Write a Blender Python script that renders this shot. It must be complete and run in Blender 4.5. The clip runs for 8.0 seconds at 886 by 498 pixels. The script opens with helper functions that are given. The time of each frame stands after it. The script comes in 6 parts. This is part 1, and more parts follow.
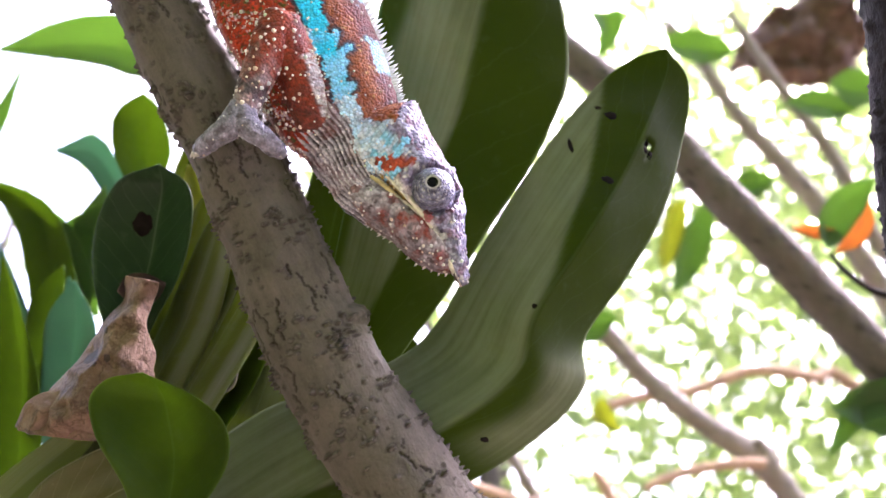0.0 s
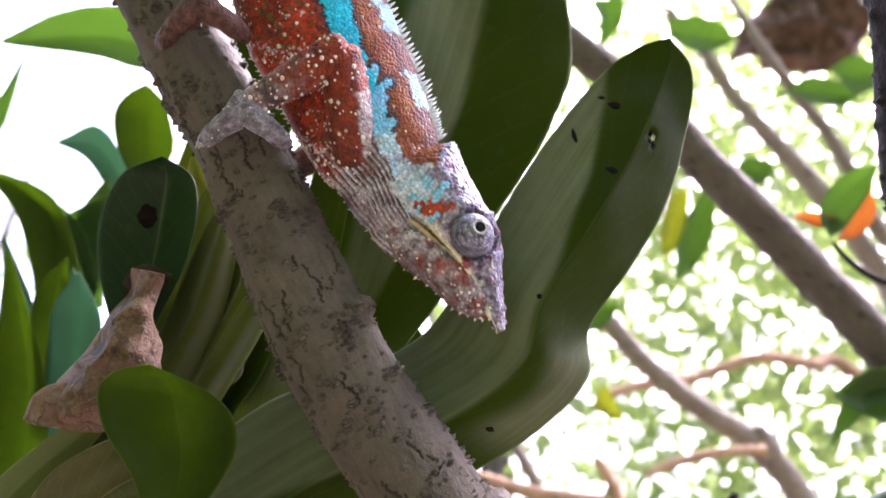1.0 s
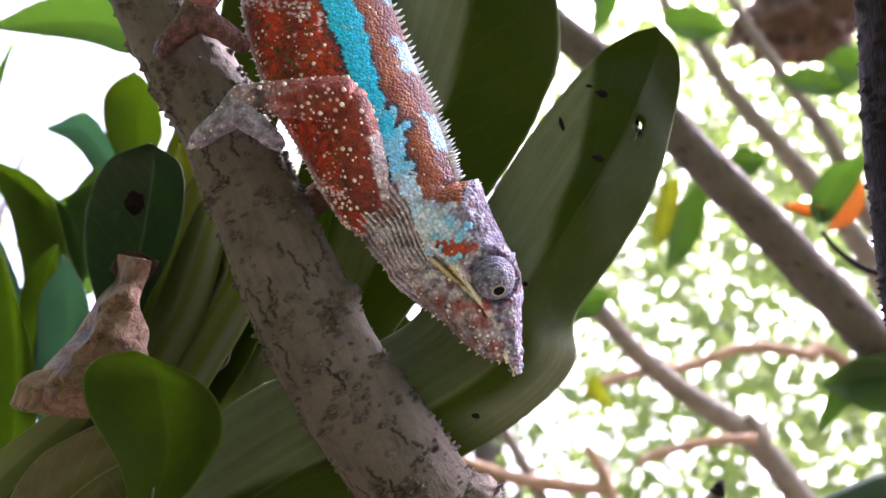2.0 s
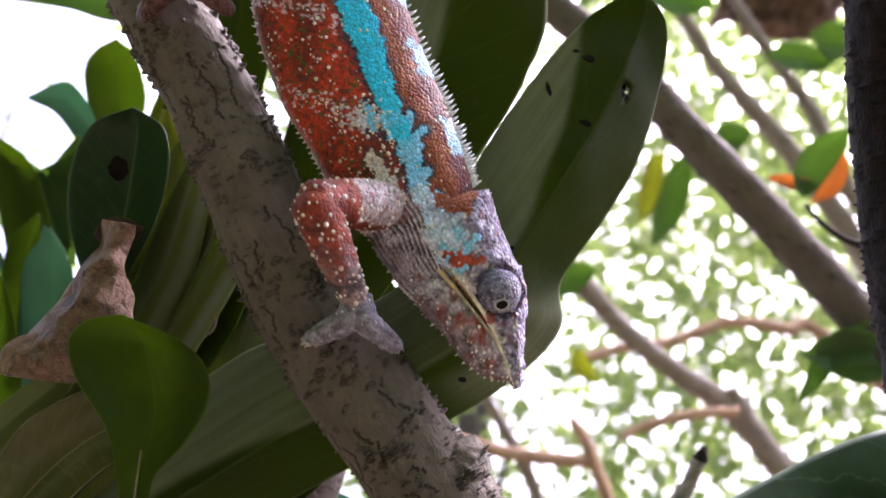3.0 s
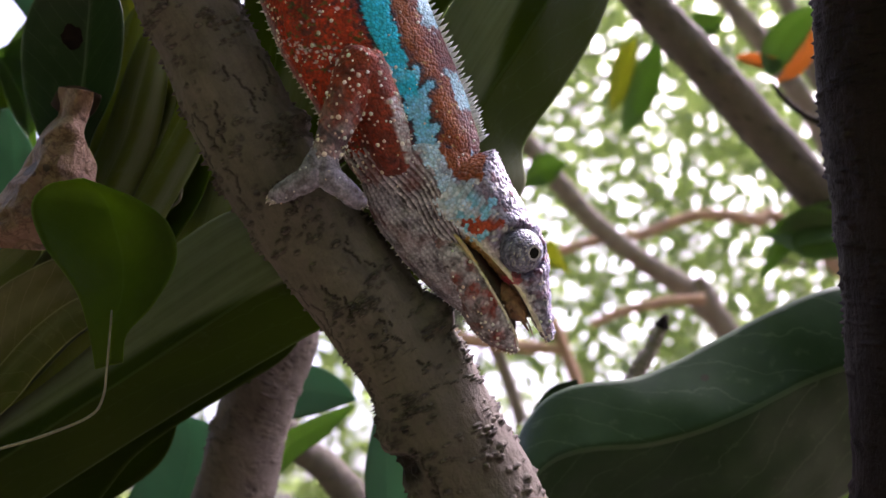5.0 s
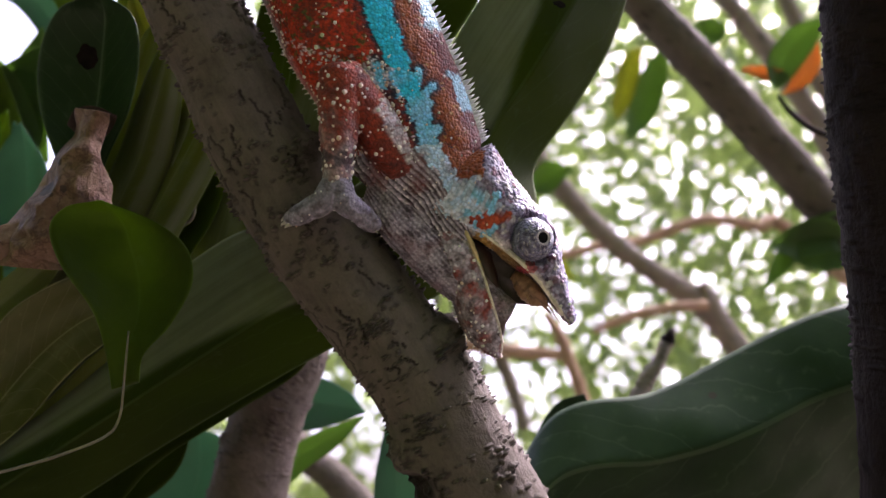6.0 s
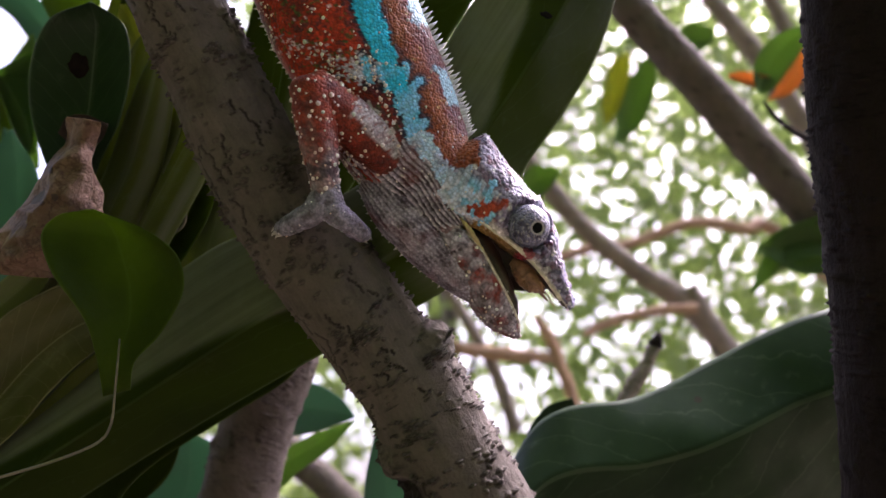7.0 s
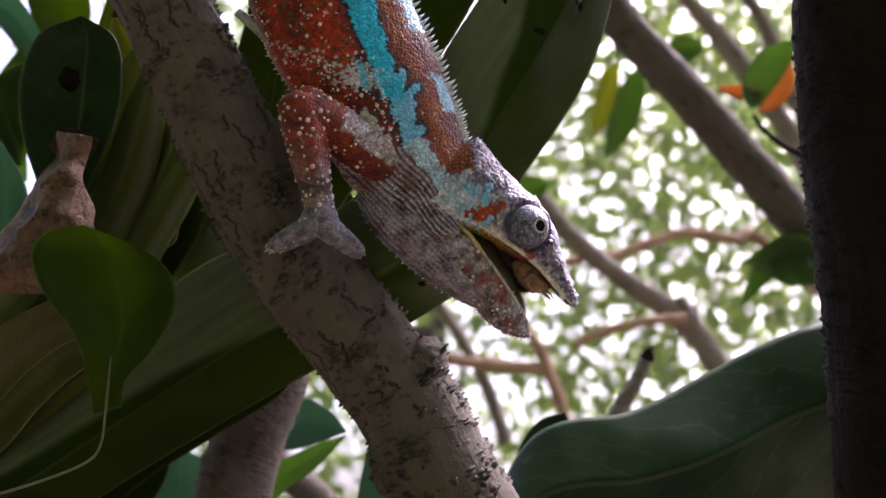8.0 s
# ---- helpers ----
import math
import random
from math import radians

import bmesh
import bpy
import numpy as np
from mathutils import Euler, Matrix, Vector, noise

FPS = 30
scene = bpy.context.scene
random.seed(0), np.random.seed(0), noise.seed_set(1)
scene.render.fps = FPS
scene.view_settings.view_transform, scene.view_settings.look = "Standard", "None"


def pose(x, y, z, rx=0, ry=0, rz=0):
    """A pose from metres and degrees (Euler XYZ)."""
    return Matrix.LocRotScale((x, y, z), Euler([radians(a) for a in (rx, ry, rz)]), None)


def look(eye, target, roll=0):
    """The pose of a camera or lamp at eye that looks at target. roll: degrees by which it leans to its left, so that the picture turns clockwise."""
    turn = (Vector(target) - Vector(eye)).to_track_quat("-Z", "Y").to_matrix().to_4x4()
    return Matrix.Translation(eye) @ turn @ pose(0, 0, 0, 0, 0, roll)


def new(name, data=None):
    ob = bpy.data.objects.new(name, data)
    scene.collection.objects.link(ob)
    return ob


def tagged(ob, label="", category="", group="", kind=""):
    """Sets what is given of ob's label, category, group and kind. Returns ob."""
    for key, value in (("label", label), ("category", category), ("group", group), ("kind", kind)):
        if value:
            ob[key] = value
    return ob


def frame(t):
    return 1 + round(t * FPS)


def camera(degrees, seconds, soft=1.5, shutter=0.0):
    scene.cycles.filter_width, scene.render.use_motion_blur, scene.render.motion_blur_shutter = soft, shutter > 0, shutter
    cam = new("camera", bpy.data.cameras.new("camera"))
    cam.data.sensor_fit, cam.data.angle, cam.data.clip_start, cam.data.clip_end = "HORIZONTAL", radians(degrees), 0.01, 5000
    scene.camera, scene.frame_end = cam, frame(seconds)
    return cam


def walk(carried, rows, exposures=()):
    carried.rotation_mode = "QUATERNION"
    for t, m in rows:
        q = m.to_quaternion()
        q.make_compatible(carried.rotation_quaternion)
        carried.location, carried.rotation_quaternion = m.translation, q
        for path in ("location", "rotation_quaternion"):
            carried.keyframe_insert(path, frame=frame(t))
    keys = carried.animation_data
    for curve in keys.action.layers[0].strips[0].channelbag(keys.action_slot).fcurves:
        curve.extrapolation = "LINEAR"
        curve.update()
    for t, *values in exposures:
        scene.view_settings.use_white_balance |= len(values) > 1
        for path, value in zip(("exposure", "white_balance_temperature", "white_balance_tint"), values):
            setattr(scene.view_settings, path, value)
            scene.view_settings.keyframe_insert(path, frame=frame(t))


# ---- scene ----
import collections

from mathutils.bvhtree import BVHTree

cam = camera(58, 8.0, soft=1.5, shutter=0.5)
cam.data.dof.use_dof = True
cam.data.dof.focus_distance = 0.255
cam.data.dof.aperture_fstop = 9.8


def view(x, y, z, yaw, pitch, roll):
    """A camera pose: yaw to the left from +y, pitch up, roll as in look(), in degrees."""
    return Matrix.Translation((x, y, z)) @ Euler((radians(90 + pitch), 0, radians(yaw))).to_matrix().to_4x4() @ pose(0, 0, 0, 0, 0, roll)


walk(cam, [
    (0, view(-0.0014, 0.0028, 1.6135, 3.69, 29.54, 2.59)),
    (0.5, view(-0.0003, 0.0039, 1.6121, 3.75, 28.64, 2.49)),
    (1, view(-0.0028, 0.0017, 1.6137, 3.69, 28.73, 2.31)),
    (1.5, view(0, 0.001, 1.6141, 3.52, 28.47, 2.38)),
    (2.8, view(-0.0003, 0.0037, 1.6092, 2.27, 26.85, 1.8)),
    (3, view(-0.0004, 0.0039, 1.6086, 1.99, 26.52, 1.71)),
    (3.5, view(-0.0019, 0.0035, 1.6075, 1.51, 26.03, 1.55)),
    (3.7, view(-0.0008, 0.004, 1.6045, 0.56, 24.6, 0.9)),
    (3.9, view(0.0008, 0.005, 1.6005, 0.2, 22.1, 0.3)),
    (4, view(0.0016, 0.0057, 1.5987, 0.16, 21.76, 0.15)),
    (4.2, view(0.0028, 0.0066, 1.5968, 0.5, 21.1, 0.05)),
    (4.5, view(0.0039, 0.0075, 1.5946, 0.58, 20.4, -0.03)),
    (4.7, view(0.004, 0.0078, 1.593, 0, 19.85, -0.2)),
    (6, view(-0.0003, 0.0023, 1.5993, 0.02, 19.87, 0.15)),
    (6.5, view(0, 0, 1.6, 0, 20, 0)),
    (7, view(0.0006, -0.0016, 1.5999, -0.65, 20.01, -0.14)),
    (7.5, view(0.0004, -0.0014, 1.6012, -1.37, 20.55, -0.04)),
    (8, view(-0.0013, -0.0017, 1.6024, -1.55, 20.64, -0.44)),
], exposures=[(t, e, k, 30) for t, e, k in ((0, 4.1, 5700), (0.5, 3.88, 5700), (1.0, 3.78, 5700), (1.5, 3.68, 5720), (2.8, 3.36, 5760), (3.5, 3.0, 5800), (4, 2.77, 5820), (4.5, 2.7, 5850), (7, 2.6, 5900), (8, 2.44, 5900))])

# ---- daylight: a bright hazy sky over the trees ----
world = bpy.data.worlds.new("sky")
scene.world = world
world.use_nodes = True
wt = world.node_tree
sky = wt.nodes.new("ShaderNodeTexSky")
sky.sky_type = "NISHITA"
sky.sun_disc = False
sky.sun_elevation = radians(52)
sky.sun_rotation = radians(50)
sky.air_density = 0.45
sky.dust_density = 10.0
sky.ozone_density = 0.2
wt.links.new(sky.outputs[0], wt.nodes["Background"].inputs[0])
wt.nodes["Background"].inputs[1].default_value = 0.15
sun = new("sun", bpy.data.lights.new("sun", "SUN"))
sun.data.energy = 1.4
sun.data.angle = radians(16)
sun.data.color = (1.0, 0.96, 0.9)
sun.matrix_world = look((4.72, 3.96, 9.48), (0, 0, 1.6))

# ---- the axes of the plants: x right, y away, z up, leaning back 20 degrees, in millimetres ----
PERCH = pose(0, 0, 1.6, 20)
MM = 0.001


# ================= materials =================
def mat_new(name):
    m = bpy.data.materials.new(name)
    m.use_nodes = True
    nt = m.node_tree
    return m, nt, nt.nodes["Principled BSDF"]


def nd(nt, kind, **sets):
    n = nt.nodes.new(kind)
    for k, v in sets.items():
        n.inputs[k.replace("_", " ")].default_value = v
    return n


def ramp(nt, fac, stops):
    r = nt.nodes.new("ShaderNodeValToRGB")
    e = r.color_ramp.elements
    while len(e) < len(stops):
        e.new(0.5)
    for el, (p, c) in zip(e, stops):
        el.position, el.color = p, (*c, 1)
    nt.links.new(fac, r.inputs[0])
    return r.outputs[0]


def mixc(nt, fac, a, b, mode="MIX"):
    m = nt.nodes.new("ShaderNodeMix")
    m.data_type, m.blend_type = "RGBA", mode
    for sock, v in ((m.inputs[0], fac), (m.inputs[6], a), (m.inputs[7], b)):
        if isinstance(v, (int, float)):
            sock.default_value = v
        elif isinstance(v, tuple):
            sock.default_value = (*v, 1)
        else:
            nt.links.new(v, sock)
    return m.outputs[2]


def math_(nt, op, a, b=0.0):
    m = nt.nodes.new("ShaderNodeMath")
    m.operation = op
    for sock, v in ((m.inputs[0], a), (m.inputs[1], b)):
        if isinstance(v, (int, float)):
            sock.default_value = v
        else:
            nt.links.new(v, sock)
    return m.outputs[0]


def obj_coords(nt, scale=(1, 1, 1)):
    tc = nt.nodes.new("ShaderNodeTexCoord")
    mp = nt.nodes.new("ShaderNodeMapping")
    mp.inputs["Scale"].default_value = scale
    nt.links.new(tc.outputs["Object"], mp.inputs[0])
    return mp.outputs[0]


def noise_(nt, vec, scale, detail=4.0, rough=0.55):
    n = nd(nt, "ShaderNodeTexNoise", Scale=scale, Detail=detail, Roughness=rough)
    nt.links.new(vec, n.inputs["Vector"])
    return n.outputs[0]


def voro(nt, vec, scale, feature="F1"):
    n = nd(nt, "ShaderNodeTexVoronoi", Scale=scale)
    n.feature = feature
    nt.links.new(vec, n.inputs["Vector"])
    return n


def bump(nt, height, strength, dist, normal=None):
    b = nd(nt, "ShaderNodeBump", Strength=strength, Distance=dist)
    nt.links.new(height, b.inputs["Height"])
    if normal is not None:
        nt.links.new(normal, b.inputs["Normal"])
    return b.outputs[0]


def bark_material(name, dark, mid, light, size=1.0, slant=0.0):
    """Smooth weathered bark: soft blotches, fine streaks along the limb (which leans by slant degrees), dark cracks and paler cork by the pit attribute."""
    m, nt, p = mat_new(name)
    v = obj_coords(nt)
    tc = nt.nodes.new("ShaderNodeTexCoord")
    turn = nt.nodes.new("ShaderNodeMapping")
    turn.inputs["Rotation"].default_value = (0, radians(slant), 0)
    nt.links.new(tc.outputs["Object"], turn.inputs[0])
    squash = nt.nodes.new("ShaderNodeMapping")
    squash.inputs["Scale"].default_value = (1, 1, 0.16)
    nt.links.new(turn.outputs[0], squash.inputs[0])
    n1 = noise_(nt, v, 26 / size, 5)
    n2 = noise_(nt, v, 150 / size, 5, 0.6)
    n3 = noise_(nt, v, 1100 / size, 3, 0.6)
    n4 = noise_(nt, squash.outputs[0], 420 / size, 4, 0.6)
    c = ramp(nt, n1, [(0.3, mid), (0.55, light), (0.72, mid)])
    c = mixc(nt, 0.3, c, ramp(nt, n2, [(0.28, dark), (0.45, mid), (0.66, light)]))
    c = mixc(nt, 0.22, c, ramp(nt, n4, [(0.3, dark), (0.5, mid), (0.7, light)]))
    at = nt.nodes.new("ShaderNodeAttribute")
    at.attribute_name = "pit"
    cork = math_(nt, "MAXIMUM", math_(nt, "MULTIPLY", at.outputs["Fac"], -1.0), 0.0)
    c = mixc(nt, cork, c, tuple(x * f for x, f in zip(light, (1.35, 1.22, 1.12))))
    c = mixc(nt, math_(nt, "MAXIMUM", at.outputs["Fac"], 0.0), c, dark)
    c = mixc(nt, 0.12, c, ramp(nt, n3, [(0.3, dark), (0.7, light)]))
    nt.links.new(c, p.inputs["Base Color"])
    p.inputs["Roughness"].default_value = 0.85
    p.inputs["Specular IOR Level"].default_value = 0.12
    h = math_(nt, "ADD", math_(nt, "ADD", math_(nt, "MULTIPLY", n2, 0.7), math_(nt, "MULTIPLY", n3, 0.25)), math_(nt, "MULTIPLY", n4, 0.35))
    nt.links.new(bump(nt, h, 0.9, 0.0013 * size), p.inputs["Normal"])
    return m


def leaf_material(name, col, col2, back, glow, gloss=0.32, vein=0.25, trans=0.4, coat=0.25, felt_sheen=0.0):
    """A thick leaf: blotched two-tone blade with veins, sheen, and light passing through."""
    m, nt, p = mat_new(name)
    uv = nt.nodes.new("ShaderNodeUVMap")
    sep = nt.nodes.new("ShaderNodeSeparateXYZ")
    nt.links.new(uv.outputs[0], sep.inputs[0])
    v = obj_coords(nt)
    n1 = noise_(nt, v, 22, 5)
    n2 = noise_(nt, v, 160, 5, 0.6)
    base = ramp(nt, n1, [(0.32, col), (0.66, col2)])
    base = mixc(nt, 0.25, base, ramp(nt, n2, [(0.35, col), (0.6, col2), (0.75, back)]))
    # midrib and side veins from the leaf's own coordinates
    across = math_(nt, "ABSOLUTE", math_(nt, "SUBTRACT", sep.outputs[0], 0.5))
    rib = math_(nt, "LESS_THAN", math_(nt, "ADD", across, math_(nt, "MULTIPLY", n2, 0.004)), 0.012)
    slant = math_(nt, "SUBTRACT", math_(nt, "MULTIPLY", sep.outputs[1], 11.0), math_(nt, "MULTIPLY", across, 5.0))
    wob = math_(nt, "ADD", slant, math_(nt, "MULTIPLY", n1, 2.2))
    side = math_(nt, "ABSOLUTE", math_(nt, "SUBTRACT", math_(nt, "FRACT", wob), 0.5))
    sidev = math_(nt, "MULTIPLY", math_(nt, "LESS_THAN", math_(nt, "ADD", side, math_(nt, "MULTIPLY", n2, 0.03)), 0.036), 0.45)
    veins = math_(nt, "MAXIMUM", rib, sidev)
    base = mixc(nt, math_(nt, "MULTIPLY", veins, vein), base, back)
    rim = math_(nt, "GREATER_THAN", math_(nt, "ADD", across, math_(nt, "MULTIPLY", n2, 0.012)), 0.495)
    base = mixc(nt, math_(nt, "MULTIPLY", rim, 0.5), base, back)
    if felt_sheen:
        # pale fine hairs, with sheen put into the colour, where the blade's attribute has it
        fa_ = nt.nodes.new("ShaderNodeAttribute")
        fa_.attribute_name = "felt_sheen"
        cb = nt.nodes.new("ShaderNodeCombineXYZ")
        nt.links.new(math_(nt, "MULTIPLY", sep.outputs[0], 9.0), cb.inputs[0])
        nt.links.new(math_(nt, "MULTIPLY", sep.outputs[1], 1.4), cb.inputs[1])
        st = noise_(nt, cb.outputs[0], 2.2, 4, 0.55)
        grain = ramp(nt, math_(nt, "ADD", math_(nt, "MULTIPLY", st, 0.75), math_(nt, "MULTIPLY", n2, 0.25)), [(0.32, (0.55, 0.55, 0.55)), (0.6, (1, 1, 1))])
        base = mixc(nt, math_(nt, "MULTIPLY", math_(nt, "MULTIPLY", fa_.outputs["Fac"], grain), felt_sheen), base, (0.195, 0.210, 0.142))
    spots = voro(nt, v, 55)
    sm = math_(nt, "LESS_THAN", spots.outputs["Distance"], math_(nt, "MULTIPLY", math_(nt, "GREATER_THAN", n1, 0.62), 0.09))
    base = mixc(nt, math_(nt, "MULTIPLY", sm, 0.75), base, (0.03, 0.02, 0.012))
    nt.links.new(base, p.inputs["Base Color"])
    p.inputs["Roughness"].default_value = gloss
    p.inputs["Specular IOR Level"].default_value = 0.03 if felt_sheen else 0.07
    p.inputs["Coat Weight"].default_value = coat
    p.inputs["Coat Roughness"].default_value = 0.38
    h = math_(nt, "ADD", math_(nt, "MULTIPLY", n2, 0.35), math_(nt, "MULTIPLY", math_(nt, "SUBTRACT", 1.0, veins), 0.25))
    nrm = bump(nt, h, 0.35, 0.0012)
    nt.links.new(nrm, p.inputs["Normal"])
    tr = nt.nodes.new("ShaderNodeBsdfTranslucent")
    tcol = mixc(nt, math_(nt, "MULTIPLY", n2, 0.5), glow, col2)
    nt.links.new(tcol, tr.inputs[0])
    nt.links.new(nrm, tr.inputs[1])
    mx = nt.nodes.new("ShaderNodeMixShader")
    mx.inputs[0].default_value = trans
    nt.links.new(p.outputs[0], mx.inputs[1])
    nt.links.new(tr.outputs[0], mx.inputs[2])
    nt.links.new(mx.outputs[0], nt.nodes["Material Output"].inputs[0])
    return m


def skin_material(name, grain=1150, depth=0.0004, rough=0.5, dark=0.55):
    """Granular reptile skin; colours lie in the mesh's skin attribute."""
    m, nt, p = mat_new(name)
    v = obj_coords(nt)
    at = nt.nodes.new("ShaderNodeAttribute")
    at.attribute_name = "skin"
    vo = voro(nt, v, grain)
    n = noise_(nt, v, 300, 4)
    d2 = math_(nt, "MULTIPLY", vo.outputs["Distance"], vo.outputs["Distance"])
    edge = ramp(nt, d2, [(0.12, (1, 1, 1)), (0.5, (dark, dark, dark))])
    c = mixc(nt, 1.0, at.outputs["Color"], edge, "MULTIPLY")
    sep = nt.nodes.new("ShaderNodeSeparateColor")
    nt.links.new(vo.outputs["Color"], sep.inputs[0])
    tone = ramp(nt, sep.outputs[0], [(0.0, (0.78, 0.78, 0.78)), (0.7, (1.0, 1.0, 1.0)), (1.0, (1.3, 1.3, 1.3))])
    c = mixc(nt, 1.0, c, tone, "MULTIPLY")
    c = mixc(nt, 0.25, c, mixc(nt, 1.0, at.outputs["Color"], ramp(nt, n, [(0.3, (0.6, 0.6, 0.6)), (0.7, (1.3, 1.3, 1.3))]), "MULTIPLY"))
    nt.links.new(c, p.inputs["Base Color"])
    p.inputs["Roughness"].default_value = rough
    p.inputs["Specular IOR Level"].default_value = 0.26
    nt.links.new(bump(nt, math_(nt, "SUBTRACT", 1.0, d2), 1.0, depth), p.inputs["Normal"])
    return m


def plain_material(name, col, rough=0.5, var=0.3, scale=200, spec=0.4, bumpy=0.3):
    m, nt, p = mat_new(name)
    v = obj_coords(nt)
    n = noise_(nt, v, scale, 4)
    lo = tuple(c * (1 - var) for c in col)
    hi = tuple(min(1, c * (1 + var)) for c in col)
    nt.links.new(ramp(nt, n, [(0.3, lo), (0.7, hi)]), p.inputs["Base Color"])
    p.inputs["Roughness"].default_value = rough
    p.inputs["Specular IOR Level"].default_value = spec
    nt.links.new(bump(nt, n, bumpy, 0.3 / scale), p.inputs["Normal"])
    return m


def dry_material(name):
    """Brittle brown leaf: blotches, dark creases and fine wrinkles."""
    m, nt, p = mat_new(name)
    v = obj_coords(nt)
    n1, n2, n3 = noise_(nt, v, 45, 6), noise_(nt, v, 260, 5, 0.65), noise_(nt, v, 120, 4)
    cr = math_(nt, "ABSOLUTE", math_(nt, "SUBTRACT", n3, 0.5))
    c = ramp(nt, n1, [(0.3, (0.060, 0.030, 0.020)), (0.47, (0.125, 0.072, 0.050)), (0.66, (0.215, 0.140, 0.105))])
    c = mixc(nt, 0.4, c, ramp(nt, n2, [(0.3, (0.06, 0.03, 0.02)), (0.55, (0.155, 0.09, 0.065)), (0.75, (0.26, 0.18, 0.135))]))
    c = mixc(nt, ramp(nt, cr, [(0.0, (0.7, 0.7, 0.7)), (0.035, (0, 0, 0))]), c, (0.045, 0.022, 0.015))
    nt.links.new(c, p.inputs["Base Color"])
    p.inputs["Roughness"].default_value = 0.7
    p.inputs["Specular IOR Level"].default_value = 0.25
    h = math_(nt, "ADD", math_(nt, "MULTIPLY", n3, 1.0), math_(nt, "MULTIPLY", n2, 0.6))
    nt.links.new(bump(nt, h, 0.9, 0.003), p.inputs["Normal"])
    return m


M_BARK = bark_material("grey_bark", (0.009, 0.0072, 0.0060), (0.076, 0.064, 0.056), (0.116, 0.099, 0.087), 1.0, 29)
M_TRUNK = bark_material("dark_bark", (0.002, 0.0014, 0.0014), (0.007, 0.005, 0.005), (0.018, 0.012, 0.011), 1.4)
M_FARBARK = bark_material("brown_bark", (0.030, 0.025, 0.021), (0.072, 0.063, 0.053), (0.118, 0.104, 0.088), 3.0)
# lighter copy of the brown bark: haze over far branches put into the colour
M_PALE_HAZED_BARK = bark_material("pale_hazed_bark", (0.08, 0.068, 0.057), (0.17, 0.147, 0.124), (0.25, 0.22, 0.19), 3.0)
M_TWIG = bark_material("orange_twig_bark", (0.14, 0.085, 0.055), (0.32, 0.20, 0.135), (0.42, 0.29, 0.20), 2.0)
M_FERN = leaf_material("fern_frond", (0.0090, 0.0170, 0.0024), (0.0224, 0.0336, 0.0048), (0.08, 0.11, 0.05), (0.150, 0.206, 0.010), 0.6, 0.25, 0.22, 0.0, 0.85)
M_FERN_OLD = leaf_material("old_frond", (0.043, 0.049, 0.014), (0.089, 0.085, 0.031), (0.30, 0.29, 0.17), (0.102, 0.119, 0.021), 0.5, 0.4, 0.2, 0.1, 0.35)
M_FRESH = leaf_material("fresh_leaf", (0.0180, 0.0350, 0.0032), (0.0352, 0.0567, 0.0048), (0.10, 0.16, 0.05), (0.2618, 0.3749, 0.0175), 0.5, 0.2, 0.36, 0.03)
M_STRAP = leaf_material("strap_blade", (0.042, 0.062, 0.009), (0.085, 0.105, 0.020), (0.22, 0.26, 0.13), (0.2464, 0.3024, 0.0168), 0.48, 0.35, 0.40, 0.08, 0.7)
M_PALE = leaf_material("backlit_leaf", (0.05, 0.10, 0.03), (0.08, 0.15, 0.045), (0.14, 0.2, 0.09), (0.24, 0.36, 0.08), 0.4, 0.25, 0.5)
M_BLUE = leaf_material("bluish_leaf", (0.03, 0.07, 0.05), (0.06, 0.11, 0.08), (0.14, 0.2, 0.15), (0.16, 0.32, 0.2), 0.35, 0.25, 0.4)
M_BIG = leaf_material("broad_dark_leaf", (0.0095, 0.0255, 0.0095), (0.0190, 0.0430, 0.0160), (0.10, 0.14, 0.08), (0.040, 0.096, 0.016), 0.42, 0.4, 0.12, 0.22)
M_FARLEAF = leaf_material("far_leaf", (0.045, 0.085, 0.02), (0.08, 0.13, 0.035), (0.15, 0.2, 0.09), (0.33, 0.45, 0.11), 0.4, 0.1, 0.42, 0.1)
M_YELLOW = leaf_material("yellowing_leaf", (0.10, 0.13, 0.02), (0.2, 0.19, 0.03), (0.25, 0.24, 0.08), (0.5, 0.55, 0.06), 0.4, 0.3, 0.5)
M_ORANGE = leaf_material("orange_leaf", (0.34, 0.13, 0.035), (0.42, 0.2, 0.06), (0.42, 0.25, 0.10), (0.6, 0.30, 0.09), 0.45, 0.3, 0.45)
M_STEM = plain_material("pale_stem", (0.13, 0.115, 0.075), 0.5, 0.25, 300)
M_DRY = dry_material("dry_leaf")
M_SKIN = skin_material("scaly_skin")
M_HEAD = skin_material("head_skin", 850, 0.0005, 0.45, 0.55)
M_EYE = skin_material("eye_turret_skin", 1300, 0.0005, 0.4, 0.6)
M_SPIKE = plain_material("pale_spike", (0.58, 0.60, 0.64), 0.45, 0.25, 500)


def tubercle_material(name):
    """Raised scales, each of its own tone between rose, cream and pale green."""
    m, nt, p = mat_new(name)
    g = nt.nodes.new("ShaderNodeNewGeometry")
    nt.links.new(ramp(nt, g.outputs["Random Per Island"], [(0.0, (0.50, 0.33, 0.27)), (0.35, (0.60, 0.50, 0.45)), (0.6, (0.72, 0.68, 0.68)), (0.85, (0.62, 0.64, 0.68)), (1.0, (0.42, 0.50, 0.38))]), p.inputs["Base Color"])
    p.inputs["Roughness"].default_value = 0.42
    p.inputs["Specular IOR Level"].default_value = 0.4
    nt.links.new(bump(nt, noise_(nt, obj_coords(nt), 1500, 3), 0.4, 0.0004), p.inputs["Normal"])
    return m


